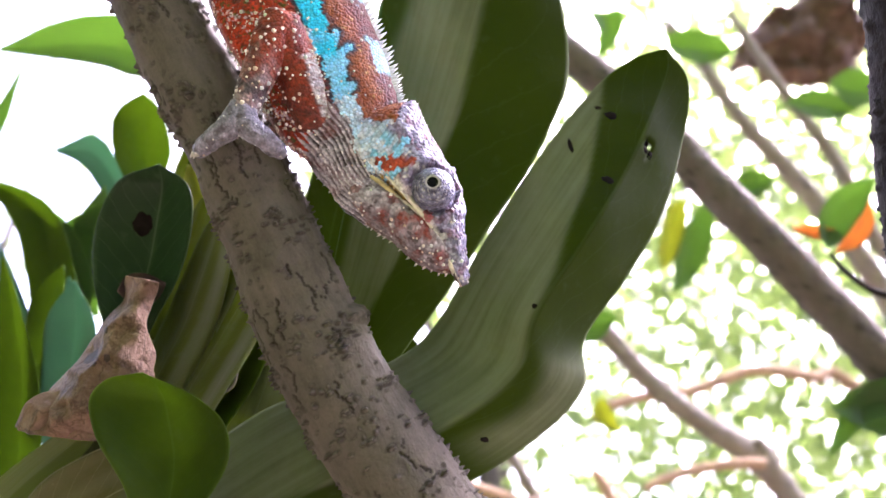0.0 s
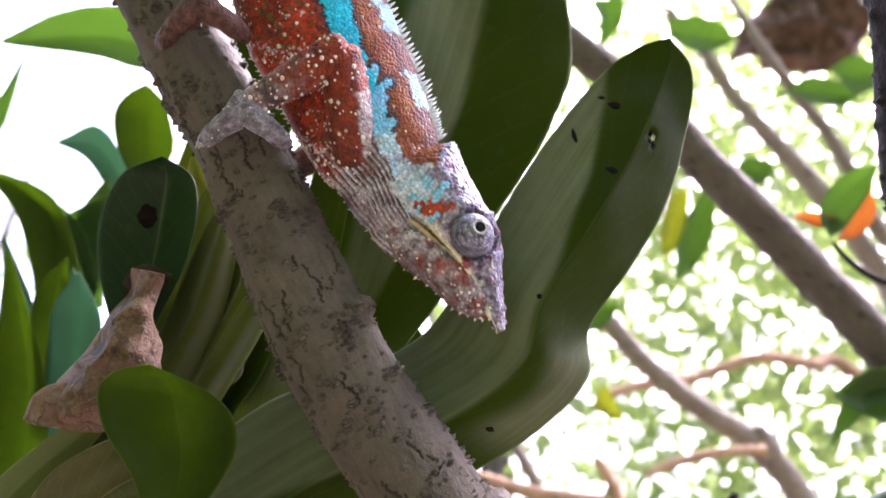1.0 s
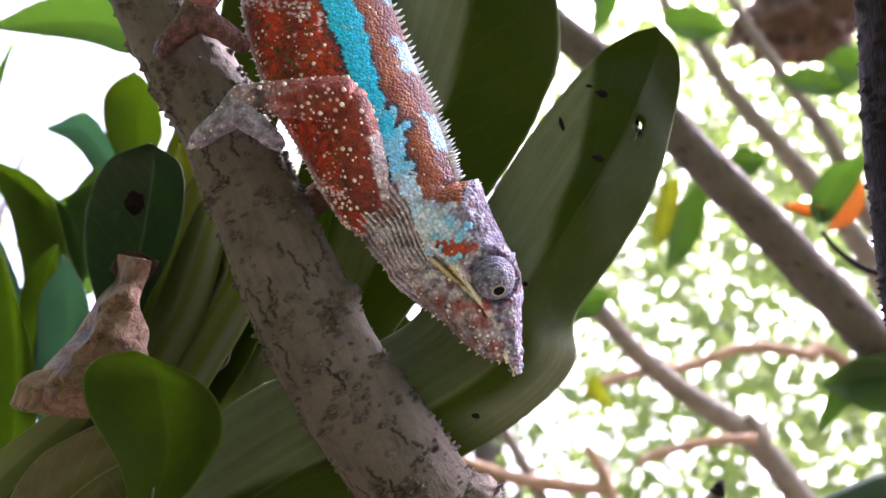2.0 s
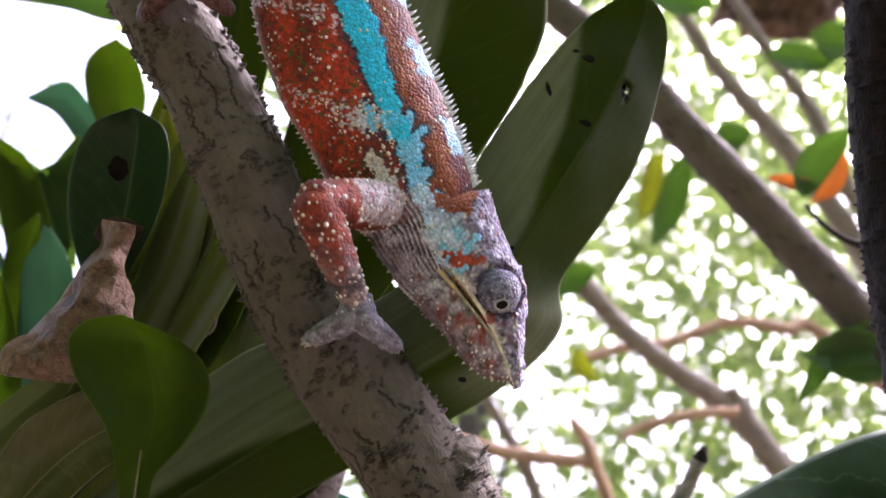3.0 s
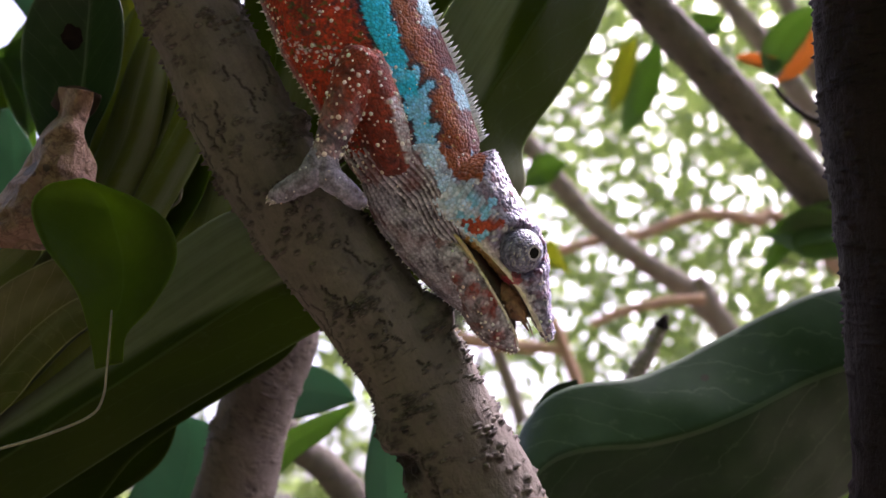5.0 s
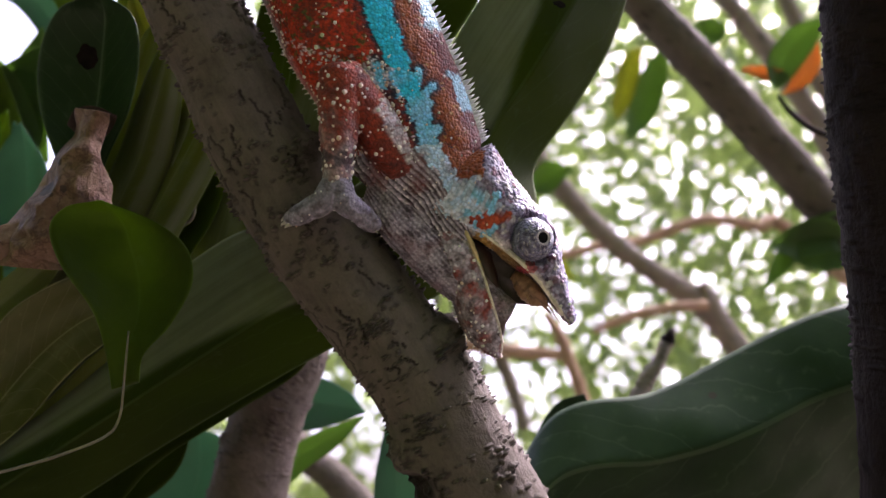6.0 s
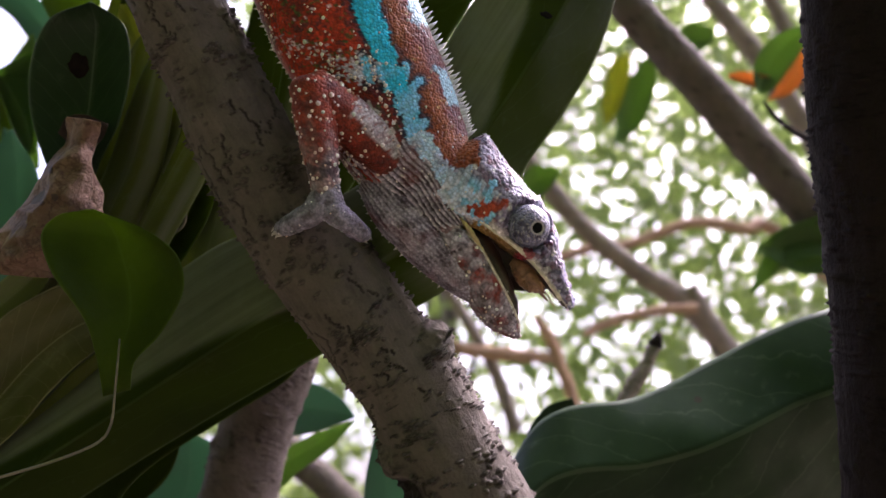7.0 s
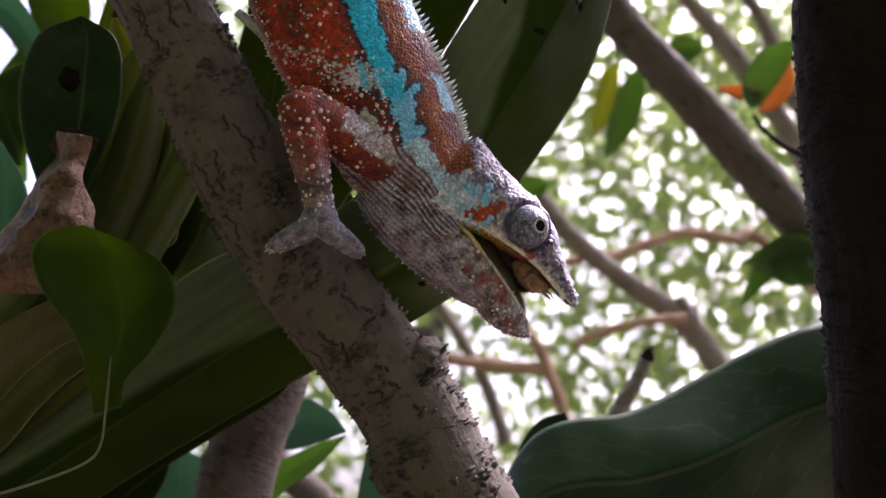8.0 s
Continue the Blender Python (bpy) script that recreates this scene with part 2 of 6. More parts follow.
M_TUBER = tubercle_material("pale_tubercle")
M_LIP = plain_material("cream_lip", (0.58, 0.54, 0.47), 0.4, 0.35, 500)
M_TONGUE = plain_material("grey_tongue", (0.30, 0.28, 0.30), 0.25, 0.3, 300, 0.6)
M_MOUTH = plain_material("mouth_lining", (0.52, 0.42, 0.22), 0.3, 0.5, 250, 0.6)
M_GUM = plain_material("dark_mouth", (0.03, 0.015, 0.013), 0.35, 0.4, 300, 0.6)
M_PUPIL = plain_material("pupil", (0.004, 0.004, 0.005), 0.45, 0.1, 100, 0.06, 0.0)
M_IRIS = plain_material("eyelid_ring", (0.30, 0.29, 0.31), 0.4, 0.2, 800)
M_CLAW = plain_material("claw", (0.3, 0.27, 0.25), 0.35, 0.2, 400)
M_CRICKET = plain_material("cricket_brown", (0.2, 0.11, 0.06), 0.4, 0.5, 400)
M_MARK = plain_material("chewed_brown", (0.010, 0.007, 0.006), 0.9, 0.4, 300, 0.1)
# dark brown of the leaf's spots, and painted shade for its hollow
M_DRYDARK = plain_material("dry_leaf_shade_and_spots", (0.035, 0.018, 0.014), 0.7, 0.5, 160)
M_SOIL = plain_material("leaf_litter", (0.105, 0.085, 0.062), 0.9, 0.6, 14, 0.2, 1.0)


# ================= mesh helpers =================
def V(p):
    return Vector(p) * MM


def spline(pts, n):
    """n points along a smooth curve through the control points."""
    P = [Vector(p) for p in pts]
    P = [P[0] * 2 - P[1]] + P + [P[-1] * 2 - P[-2]]
    out = []
    segs = len(P) - 3
    for i in range(n):
        s = i / (n - 1) * segs
        k = min(int(s), segs - 1)
        t = s - k
        a, b, c, d = P[k:k + 4]
        out.append(0.5 * ((2 * b) + (c - a) * t + (2 * a - 5 * b + 4 * c - d) * t * t + (3 * b - a - 3 * c + d) * t ** 3))
    return out


def lerp_list(vals, n):
    xs = np.linspace(0, len(vals) - 1, n)
    return np.interp(xs, range(len(vals)), vals)


def mesh_from(verts, faces, smooth=True, name="mesh"):
    me = bpy.data.meshes.new(name)
    me.from_pydata(verts, [], faces)
    me.update()
    if smooth:
        me.polygons.foreach_set("use_smooth", [True] * len(me.polygons))
    return me


def part(name, data, material, parent, label="", m=None, kind=""):
    """One mesh object under a thing or a part; data is a bmesh or a mesh."""
    if isinstance(data, bmesh.types.BMesh):
        me = bpy.data.meshes.new(name)
        data.to_mesh(me)
        data.free()
        me.polygons.foreach_set("use_smooth", [True] * len(me.polygons))
        data = me
    if material and not data.materials:
        data.materials.append(material)
    ob = new(name, data)
    ob.parent = parent
    if m is not None:
        ob.matrix_basis = m
    return tagged(ob, label, kind=kind)


def thing(name, at_mm, label, category, group="", kind=""):
    """An empty at a place along the plants' axes."""
    ob = new(name)
    ob.empty_display_size = 0.01
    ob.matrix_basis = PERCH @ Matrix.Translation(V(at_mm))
    return tagged(ob, label, category, group, kind)


def rings_mesh(rings, close_ends=True):
    n = len(rings[0])
    verts = [v for r in rings for v in r]
    faces = []
    for i in range(len(rings) - 1):
        for j in range(n):
            a, b = i * n + j, i * n + (j + 1) % n
            faces.append((a, b, b + n, a + n))
    if close_ends:
        for i in (0, len(rings) - 1):
            verts.append(sum((Vector(v) for v in rings[i]), Vector()) / n)
            c = len(verts) - 1
            for j in range(n):
                a, b = i * n + j, i * n + (j + 1) % n
                faces.append((c, b, a) if i == 0 else (c, a, b))
    return verts, faces


def tube(pts, radii, n=60, seg=20, bumps=None, origin=(0, 0, 0), dense=0.0):
    """A tapered limb along a smooth curve, millimetres; bumps(point, angle, s) adds to the radius and returns (mm, pit)."""
    C = spline(pts, n)
    R = lerp_list(radii, n)
    rings, pits = [], []
    up = Vector((0, -1, 0))
    o = Vector(origin)
    for i, c in enumerate(C):
        d = (C[min(i + 1, n - 1)] - C[max(i - 1, 0)]).normalized()
        s = d.cross(up)
        if s.length < 0.05:
            s = d.cross(Vector((1, 0, 0)))
        s.normalize()
        w = s.cross(d).normalized()
        ring = []
        for j in range(seg):
            a = 2 * math.pi * j / seg
            a += dense * math.cos(a)
            q = s * math.cos(a) + w * math.sin(a)
            r, pit = R[i], 0.0
            if bumps:
                e, pit = bumps(c + q * r, a, i / (n - 1))
                r += e
            ring.append((c + q * r - o) * MM)
            pits.append(pit)
        rings.append(ring)
    verts, faces = rings_mesh(rings)
    me = mesh_from(verts, faces)
    if bumps:
        at = me.attributes.new("pit", "FLOAT", "POINT")
        at.data.foreach_set("value", pits + [0.0] * (len(verts) - len(pits)))
    return me


def leaf_mesh(left, right, cup=6.0, wave=1.2, thick=0.5, nv=44, nu=18, fold=0.35, origin=(0, 0, 0), seed=0.0, crumple=0.0, bites=(), rib=0.5, flat_tip=0.0, felt_sheen=None):
    """A leaf between two edge curves that run from its base to its tip: cupped across, folded at the midrib, wavy, with thickness."""
    A, B = spline(left, nv), spline(right, nv)
    o = Vector(origin)
    verts, uvs = [], []
    nrm = []
    for i in range(nv):
        a, b = A[i], B[i]
        for j in range(nu + 1):
            u = j / nu
            p = a.lerp(b, u)
            w = (b - a).length
            x = (u - rib) / (rib if u < rib else 1 - rib)
            bow = (1 - x * x) * cup * min(1, w / 40) + (1 - abs(x)) * fold * 10 * min(1, w / 40)
            if flat_tip:
                v_ = max(0.0, min(1.0, (i / (nv - 1) - 0.55) / 0.4))
                bow *= 1 - flat_tip * v_ * v_ * (3 - 2 * v_)
            q = Vector((p.x, p.y, p.z)) * 0.018
            wv = noise.noise(q + Vector((seed * 7.3, seed, 3.1))) * wave * 2.2 + noise.noise(q * 3.1 + Vector((seed, 1, 5))) * wave * 0.6
            if crumple:
                wv += (abs(noise.noise(q * 4.5 + Vector((seed, 2, 7)))) * 2.6 - 0.6) * crumple + noise.noise(q * 11) * crumple * 0.35
            p.y += bow + wv
            verts.append((p - o) * MM)
            uvs.append((0.5 + 0.5 * x, i / (nv - 1)))
    faces, fuv = [], []
    def bitten(f):
        c = sum((Vector(verts[k]) for k in f), Vector()) / 4 / MM + o
        return any(math.hypot((c.x - q[0] + (c.z - q[2]) * lean) / rx, (c.z - q[2]) / rz) < 1 for q, rx, rz, lean in bites)
    for i in range(nv - 1):
        for j in range(nu):
            a = i * (nu + 1) + j
            f = (a, a + 1, a + nu + 2, a + nu + 1)
            if not (bites and bitten(f)):
                faces.append(f)
    base = len(verts)
    # back face, set off by the thickness, and rims
    me0 = mesh_from(verts, faces)
    ns = [v.normal.copy() for v in me0.vertices]
    bpy.data.meshes.remove(me0)
    back = []
    for k, v in enumerate(verts):
        i, j = divmod(k, nu + 1)
        edge = min(1.0, 4 * min(j, nu - j) / nu + 0.35)
        back.append(Vector(v) - ns[k] * thick * edge * MM)
    allv = verts + back
    af = list(faces) + [(d + base, c + base, b + base, a + base) for a, b, c, d in faces]
    count = {}
    for f in faces:
        for k in range(4):
            e = (f[k], f[(k + 1) % 4])
            count[e] = True
    for (a, b) in count:
        if (b, a) not in count:
            af.append((b, a, a + base, b + base))
    me = mesh_from(allv, af)
    lay = me.uv_layers.new(name="UVMap")
    for lp in me.loops:
        lay.data[lp.index].uv = uvs[lp.vertex_index % base]
    if felt_sheen:
        at = me.attributes.new("felt_sheen", "FLOAT", "POINT")
        at.data.foreach_set("value", [felt_sheen(u, v, seed) for u, v in uvs] * 2)
    return me


def mark_on(ob, origin, place, rx, rz, turn, name="chewed_mark", material=None, lift=0.18):
    """A thin ragged dark patch lying on the near face of a leaf."""
    tree_ = BVHTree.FromPolygons([v.co for v in ob.data.vertices], [tuple(f.vertices) for f in ob.data.polygons])
    o = Vector(origin)
    verts, n, k = [], 18, 3
    ca, sa = math.cos(radians(turn)), math.sin(radians(turn))
    for r in range(k + 1):
        for j in range(n):
            a = 2 * math.pi * j / n
            w = r / k * (1 + 0.35 * noise.noise(Vector((place[0] + 2 * math.cos(a), place[2] + 2 * math.sin(a), rx))))
            x, z = rx * w * math.cos(a), rz * w * math.sin(a)
            p = Vector((place[0] + ca * x - sa * z, 0, place[2] + sa * x + ca * z)) - o
            hit = tree_.ray_cast(Vector((p.x, p.y, p.z)) * MM, Vector((0, 1, 0)))
            y = hit[0].y / MM if hit[0] else place[1] - o.y
            verts.append(Vector((p.x, y - lift + (0.12 if r == k else 0), p.z)) * MM)
    faces = [(r * n + j, r * n + (j + 1) % n, (r + 1) * n + (j + 1) % n, (r + 1) * n + j) for r in range(k) for j in range(n)]
    return part(name, mesh_from(verts, faces), material or M_MARK, ob, "dark chewed mark")


def join_meshes(chunks):
    """One mesh from (verts, faces) chunks."""
    vs, fs = [], []
    for v, f in chunks:
        k = len(vs)
        vs.extend(v)
        fs.extend(tuple(i + k for i in q) for q in f)
    return mesh_from(vs, fs)


# ================= ground =================
me = mesh_from([(-400, -400, 0), (400, -400, 0), (400, 400, 0), (-400, 400, 0)], [(0, 1, 2, 3)], False)
me.materials.append(M_SOIL)
tagged(new("ground", me), "brown leaf litter covering the forest floor", "ground", kind="structure")


# ================= the perch tree =================
def bark_bumps(scale, seed, knots=(), marks=1.0, length=620.0, girth=17.0):
    """Relief of bark: broad swellings, small round warts in loose clusters, short crooked fissures and knots; returns millimetres and darkness (below zero: pale cork)."""
    def f(p, a, s):
        q = p * 0.05 * scale
        e = noise.noise(q + Vector((seed, 0, 0))) * 1.1 + noise.noise(q * 3.3) * 0.6 + noise.noise(q * 9.0) * 0.28 + noise.noise(q * 22.0) * 0.14
        ru, rv = Vector((math.cos(a), math.sin(a), 0)) * girth, s * length
        bend = noise.noise_vector(q * 2.6 + Vector((seed, 0, 2))) * 0.75
        pit = 0.0
        wart = 0.0
        w = ru * 0.20 * scale + Vector((seed, 5, rv * 0.205 * scale)) + noise.noise_vector(q * 5) * 0.25
        for k, thr, need in ((0.75, 0.36, 0.22), (1.15, 0.40, 0.20), (1.7, 0.40, 0.30)):
            dist, pts = noise.voronoi(w * k)
            d = dist[0] * (1 + 0.45 * noise.noise(p * 0.9))
            if noise.noise(pts[0] * 0.33 / k + Vector((k * 9, seed, 0))) + 0.75 * noise.noise(pts[0] * 5.7) > need and d < thr:
                g = (thr - d) / thr
                hump = min(1.0, g * 1.7)
                wart = max(wart, marks * 1.6 * hump * hump * (3 - 2 * hump) / k ** 0.7)
                if g > 0.5 and noise.noise(pts[0] * 9.1) > 0.12:
                    pit = max(pit, 0.7)
                    wart -= marks * 1.1 * (g - 0.5) * 2.0 / k ** 0.7
                elif g > 0.3:
                    pit = -0.5 * g if pit < 0.4 else pit
                else:
                    # dark outline of the wart: shade at its foot put into the colour
                    pit = max(pit, 0.5)
        e += wart
        long_ = ru * 0.16 * scale + Vector((seed, 7, rv * 0.030 * scale)) + bend * 0.55
        crack = noise.noise(long_)
        if abs(crack) < 0.022 and noise.noise(q * 1.9 + Vector((3, 3, seed))) > 0.22:
            e -= (0.022 - abs(crack)) * 32
            pit = max(pit, 0.8)
        for (kx, kz, kr, kh) in knots:
            dd = math.hypot(p.x - kx, p.z - kz)
            if dd < kr:
                e += kh * (1 - (dd / kr) ** 2) * (1 + 0.5 * noise.noise(p * 0.5))
                pit = max(pit, 0.4 * (1 - dd / kr))
        return e, pit
    return f


def lenticel_bark(seed, length, girth, clusters, singles, cracks, knots=()):
    """Relief of smooth bark: raised corky pores with a dark slit and a ring of painted shade, alone and in clusters,
    crooked cracks along the limb, and knots; returns millimetres and darkness (below zero: pale cork).
    """
    rng = random.Random(seed)
    around = 2 * math.pi * girth
    pores = []
    for _ in range(clusters):
        cu, cv = rng.uniform(0, around), rng.uniform(0, length)
        step = rng.choice((0.0, 0.0, 0.9))
        for k in range(rng.randint(3, 9)):
            pores.append((cu + rng.gauss(0, 3.0), cv + rng.gauss(0, 3.0) + step * 3 * k, rng.uniform(0.7, 2.0), rng.uniform(0.6, 1.5), rng.uniform(0.5, 1.4)))
    for _ in range(singles):
        pores.append((rng.uniform(0, around), rng.uniform(0, length), rng.uniform(0.4, 1.5), rng.uniform(0.4, 1.2), rng.uniform(0.3, 0.9)))
    cell = 4.0
    nu = max(1, int(around // cell))
    table_ = collections.defaultdict(list)
    for q in pores:
        table_[(int(q[0] % around / around * nu) % nu, int(q[1] // cell))].append(q)
    lines = collections.defaultdict(list)
    for _ in range(cracks):
        u, v = rng.uniform(0, around), rng.uniform(0, length)
        for k in range(rng.randint(8, 34)):
            u += rng.gauss(0, 0.45)
            if rng.random() < 0.08:
                u += rng.choice((-1.6, 1.6))
            v += 0.9
            lines[(int(u % around / around * nu) % nu, int(v // cell))].append((u, v))

    def f(p, a, s):
        q = p * 0.05
        e = noise.noise(q + Vector((seed, 0, 0))) * 1.0 + noise.noise(q * 3.3) * 0.45 + noise.noise(q * 9.0) * 0.16
        u, v = a * girth, s * length
        w = noise.noise_vector(p * 0.9) * 0.35
        u, v = u + w.x, v + w.y
        ku, kv = int(u % around / around * nu) % nu, int(v // cell)
        pit = 0.0
        lift = 0.0
        for i in (-1, 0, 1):
            for j in (-1, 0, 1):
                key = ((ku + i) % nu, kv + j)
                for (pu, pv, wu, wv, h) in table_.get(key, ()):
                    du, dv = (u - pu + around / 2) % around - around / 2, v - pv
                    d = math.hypot(du / wu, dv / wv)
                    if d < 1.5:
                        if d < 1.0:
                            lift = max(lift, h * (1 - d * d) * 1.7)
                            if abs(dv - 0.25 * wv * math.sin(du * 2.2)) < 0.2 * wv and wu > 1.5:
                                pit = max(pit, 0.7)
                                lift -= 0.4 * h
                            else:
                                pit = max(pit, 0.22 - 0.25 * (1 - d) + 0.6 * noise.noise(p * 1.3))
                        else:
                            # darkened ring round the pore, crevice shade painted to bring out the relief
                            pit = max(pit, 0.55 * (1.5 - d) / 0.5 * max(0.0, min(1.0, h * 1.1)))
                            lift -= 0.2 * h * (1.5 - d)
                for (lu, lv) in lines.get(key, ()):
                    du, dv = (u - lu + around / 2) % around - around / 2, v - lv
                    d = math.hypot(du * 1.6, dv)
                    if d < 0.95:
                        e -= 0.55 * (0.95 - d)
                        pit = max(pit, 0.9 * (0.95 - d) + 0.25)
        e += lift
        for (kx, kz, kr, kh) in knots:
            dd = math.hypot(p.x - kx, p.z - kz)
            if dd < kr:
                g = 1 - (dd / kr) ** 2
                e += kh * g * (1 + 0.5 * noise.noise(p * 0.4))
                if kh < 0:
                    pit = max(pit, min(1.0, 1.6 * g))
                elif noise.noise(p * 0.55) > 0.15:
                    pit = max(pit, 0.6 * g)
        return e, pit
    return f


tree = thing("tree", (190, 268, -330), "dark-barked forest tree with a grey side branch", "tree")
TB = (190, 268, -330)
PERCH_LINE = [(-190, 285, 268), (-150, 276, 200), *[(-120.1, 268, 141.5), (-86.4, 268, 83.6), (-67.5, 268, 45.7), (-47.2, 268, 7.8), (-20.7, 268, -27.3), (-5.1, 268, -49.1), (9.1, 268, -79.4)], (50, 268, -150), (110, 265, -225), (172, 262, -290)]
part("branch", tube(PERCH_LINE, [12.5, 13.5, 14.2, 15, 16.6, 17, 17.2, 17.4, 19.5, 21, 23, 25], 1650, 180, lenticel_bark(3, 700, 17, 300, 1500, 150, [(4, -28, 8, 4.0), (-9, -79, 7, -3.0), (-14, -70, 7, 2.0), (-42.5, 33.8, 4.0, 2.4)]), TB, 0.6), M_BARK, tree, "grey-brown knobbly perch branch")
TRUNK_LINE = [(120, 330, 420), *[(135.4, 248, 167.7), (141.2, 248, 79), (145.4, 248, 34.6), (152.6, 248, -18.6), (157.2, 248, -77.6)], (172, 262, -290), (180, 300, -520), (185, 480, -1050), (190, 620, -1935)]
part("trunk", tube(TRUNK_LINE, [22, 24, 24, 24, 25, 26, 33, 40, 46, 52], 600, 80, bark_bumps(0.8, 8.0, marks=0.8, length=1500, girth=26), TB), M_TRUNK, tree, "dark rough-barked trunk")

# ================= the fern behind the perch =================
fern = thing("staghorn_fern", (-150, 330, -190), "large dark green strap-leaved fern growing on a branch", "fern")
FB = (-150, 330, -190)


def edge_step(x, soft):
    """0 below zero, 1 above, over a soft edge."""
    x = max(0.0, min(1.0, 0.5 + x / soft))
    return x * x * (3 - 2 * x)


def felt_sheen_great(u, v, seed):
    """Pale hairs and painted sheen over the half towards the cleft, up to two thirds of the lobe, and in a patch by the
    outer edge.
    """
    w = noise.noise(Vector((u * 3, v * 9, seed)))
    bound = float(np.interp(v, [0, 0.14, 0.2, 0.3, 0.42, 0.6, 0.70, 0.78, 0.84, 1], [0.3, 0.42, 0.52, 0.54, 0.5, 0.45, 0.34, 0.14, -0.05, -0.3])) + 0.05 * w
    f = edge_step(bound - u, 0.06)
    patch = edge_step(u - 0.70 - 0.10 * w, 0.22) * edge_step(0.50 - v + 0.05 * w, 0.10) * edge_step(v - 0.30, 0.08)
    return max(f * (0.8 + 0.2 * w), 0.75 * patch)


def felt_sheen_tall(u, v, seed):
    """Pale hairs and painted sheen in a broad wedge along the inner half."""
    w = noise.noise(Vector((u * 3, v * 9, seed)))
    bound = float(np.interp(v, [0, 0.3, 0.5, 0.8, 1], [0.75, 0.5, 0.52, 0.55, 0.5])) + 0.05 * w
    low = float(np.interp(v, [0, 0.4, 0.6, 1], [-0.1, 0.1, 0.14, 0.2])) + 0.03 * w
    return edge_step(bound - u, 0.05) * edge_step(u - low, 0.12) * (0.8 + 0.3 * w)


def felt_streaks(u, v, seed):
    """Narrow pale streaks that run along a strap."""
    w = noise.noise(Vector((u * 5.5, v * 0.9, seed * 3.7)))
    return max(0.0, min(1.0, 0.25 + 1.9 * w))


def frond(name, left, right, material, parent, o, label="", **kw):
    return part(name, leaf_mesh(left, right, origin=o, **kw), material, parent, label)


BITES = [([(54.8, 292, 96.1)][0], 1.15, 3.4, 0.12)]
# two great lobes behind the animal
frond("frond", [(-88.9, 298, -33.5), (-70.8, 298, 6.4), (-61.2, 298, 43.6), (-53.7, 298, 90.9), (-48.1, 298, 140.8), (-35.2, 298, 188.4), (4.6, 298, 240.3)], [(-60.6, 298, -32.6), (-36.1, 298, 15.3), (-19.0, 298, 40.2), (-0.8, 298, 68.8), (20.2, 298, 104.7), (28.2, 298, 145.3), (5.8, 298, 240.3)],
      M_FERN, fern, FB, cup=-5, wave=2.5, nv=80, nu=40, fold=-0.5, seed=1, thick=0.8, felt_sheen=felt_sheen_tall)
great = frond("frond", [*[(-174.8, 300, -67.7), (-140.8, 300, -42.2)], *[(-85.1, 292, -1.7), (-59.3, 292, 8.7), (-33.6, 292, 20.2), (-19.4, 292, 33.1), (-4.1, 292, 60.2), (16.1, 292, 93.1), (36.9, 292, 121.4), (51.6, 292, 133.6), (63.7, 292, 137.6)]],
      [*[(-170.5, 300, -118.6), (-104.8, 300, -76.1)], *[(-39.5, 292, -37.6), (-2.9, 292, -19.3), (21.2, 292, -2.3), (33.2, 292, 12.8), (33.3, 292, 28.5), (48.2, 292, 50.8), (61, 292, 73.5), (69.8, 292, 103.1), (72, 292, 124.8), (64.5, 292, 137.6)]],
      M_FERN, fern, FB, "broad dark green frond with small insect-bitten marks", cup=-5, wave=2.0, nv=130, nu=50, fold=-1.8, seed=2, rib=0.6, thick=0.8, bites=BITES, flat_tip=0.9, felt_sheen=felt_sheen_great)
# dark chewed marks on it
for place, rx, rz, turn in (([(42.4, 290, 108.9)][0], 2.4, 1.4, -30), ([(38.2, 290, 113)][0], 1.3, 0.8, -20), ([(39.7, 290, 82.2)][0], 2.2, 1.3, -25), ([(27.8, 290, 97.5)][0], 0.8, 3.2, 12), ([(14.1, 290, 37.5)][0], 0.9, 0.9, 0),
                            ([(-1.6, 290, -6.2)][0], 1.4, 0.9, -20), ([(54.4, 290, 95.5)][0], 1.5, 4.0, 8)):
    mark_on(great, FB, place, rx, rz, turn)

# narrower straps between the dry leaf and the perch
frond("strap_leaf", [(-142.5, 306, -7.8), (-134.6, 306, 13.2), (-129.9, 306, 34.7), (-123.8, 306, 54.4), (-115.5, 306, 76.7), (-108.3, 306, 85.9)], [(-120.3, 306, -15.5), (-113.3, 306, 5.3), (-104.1, 306, 26.6), (-95.7, 306, 48.2), (-98.3, 306, 70.2), (-107.2, 306, 85.9)], M_STRAP, fern, FB, cup=5, wave=1.5, seed=3, nv=40, nu=16, felt_sheen=felt_streaks)
frond("strap_leaf", [(-130.5, 312, -26.6), (-119.3, 312, -3.4), (-105.5, 312, 18.2), (-93.4, 312, 35.8), (-85.1, 312, 44.7)], [(-112.7, 312, -32.2), (-101.4, 312, -9.2), (-89.6, 312, 10), (-84.1, 312, 27.3), (-84.2, 312, 44.3)], M_FRESH, fern, FB, cup=5, wave=1.5, seed=4, nv=40, nu=16)
frond("strap_leaf", [(-158.5, 318, 4.1), (-149.2, 318, 26.4), (-137.8, 318, 53.7), (-128.5, 318, 81.6), (-125.1, 318, 98.2)], [(-139.9, 318, 0.2), (-128.3, 318, 22.3), (-118.6, 318, 44.9), (-110.3, 318, 72.5), (-122.7, 318, 98.3)], M_YELLOW, fern, FB, "yellowing green strap leaf", cup=5, wave=1.5, seed=5, nv=40, nu=16)
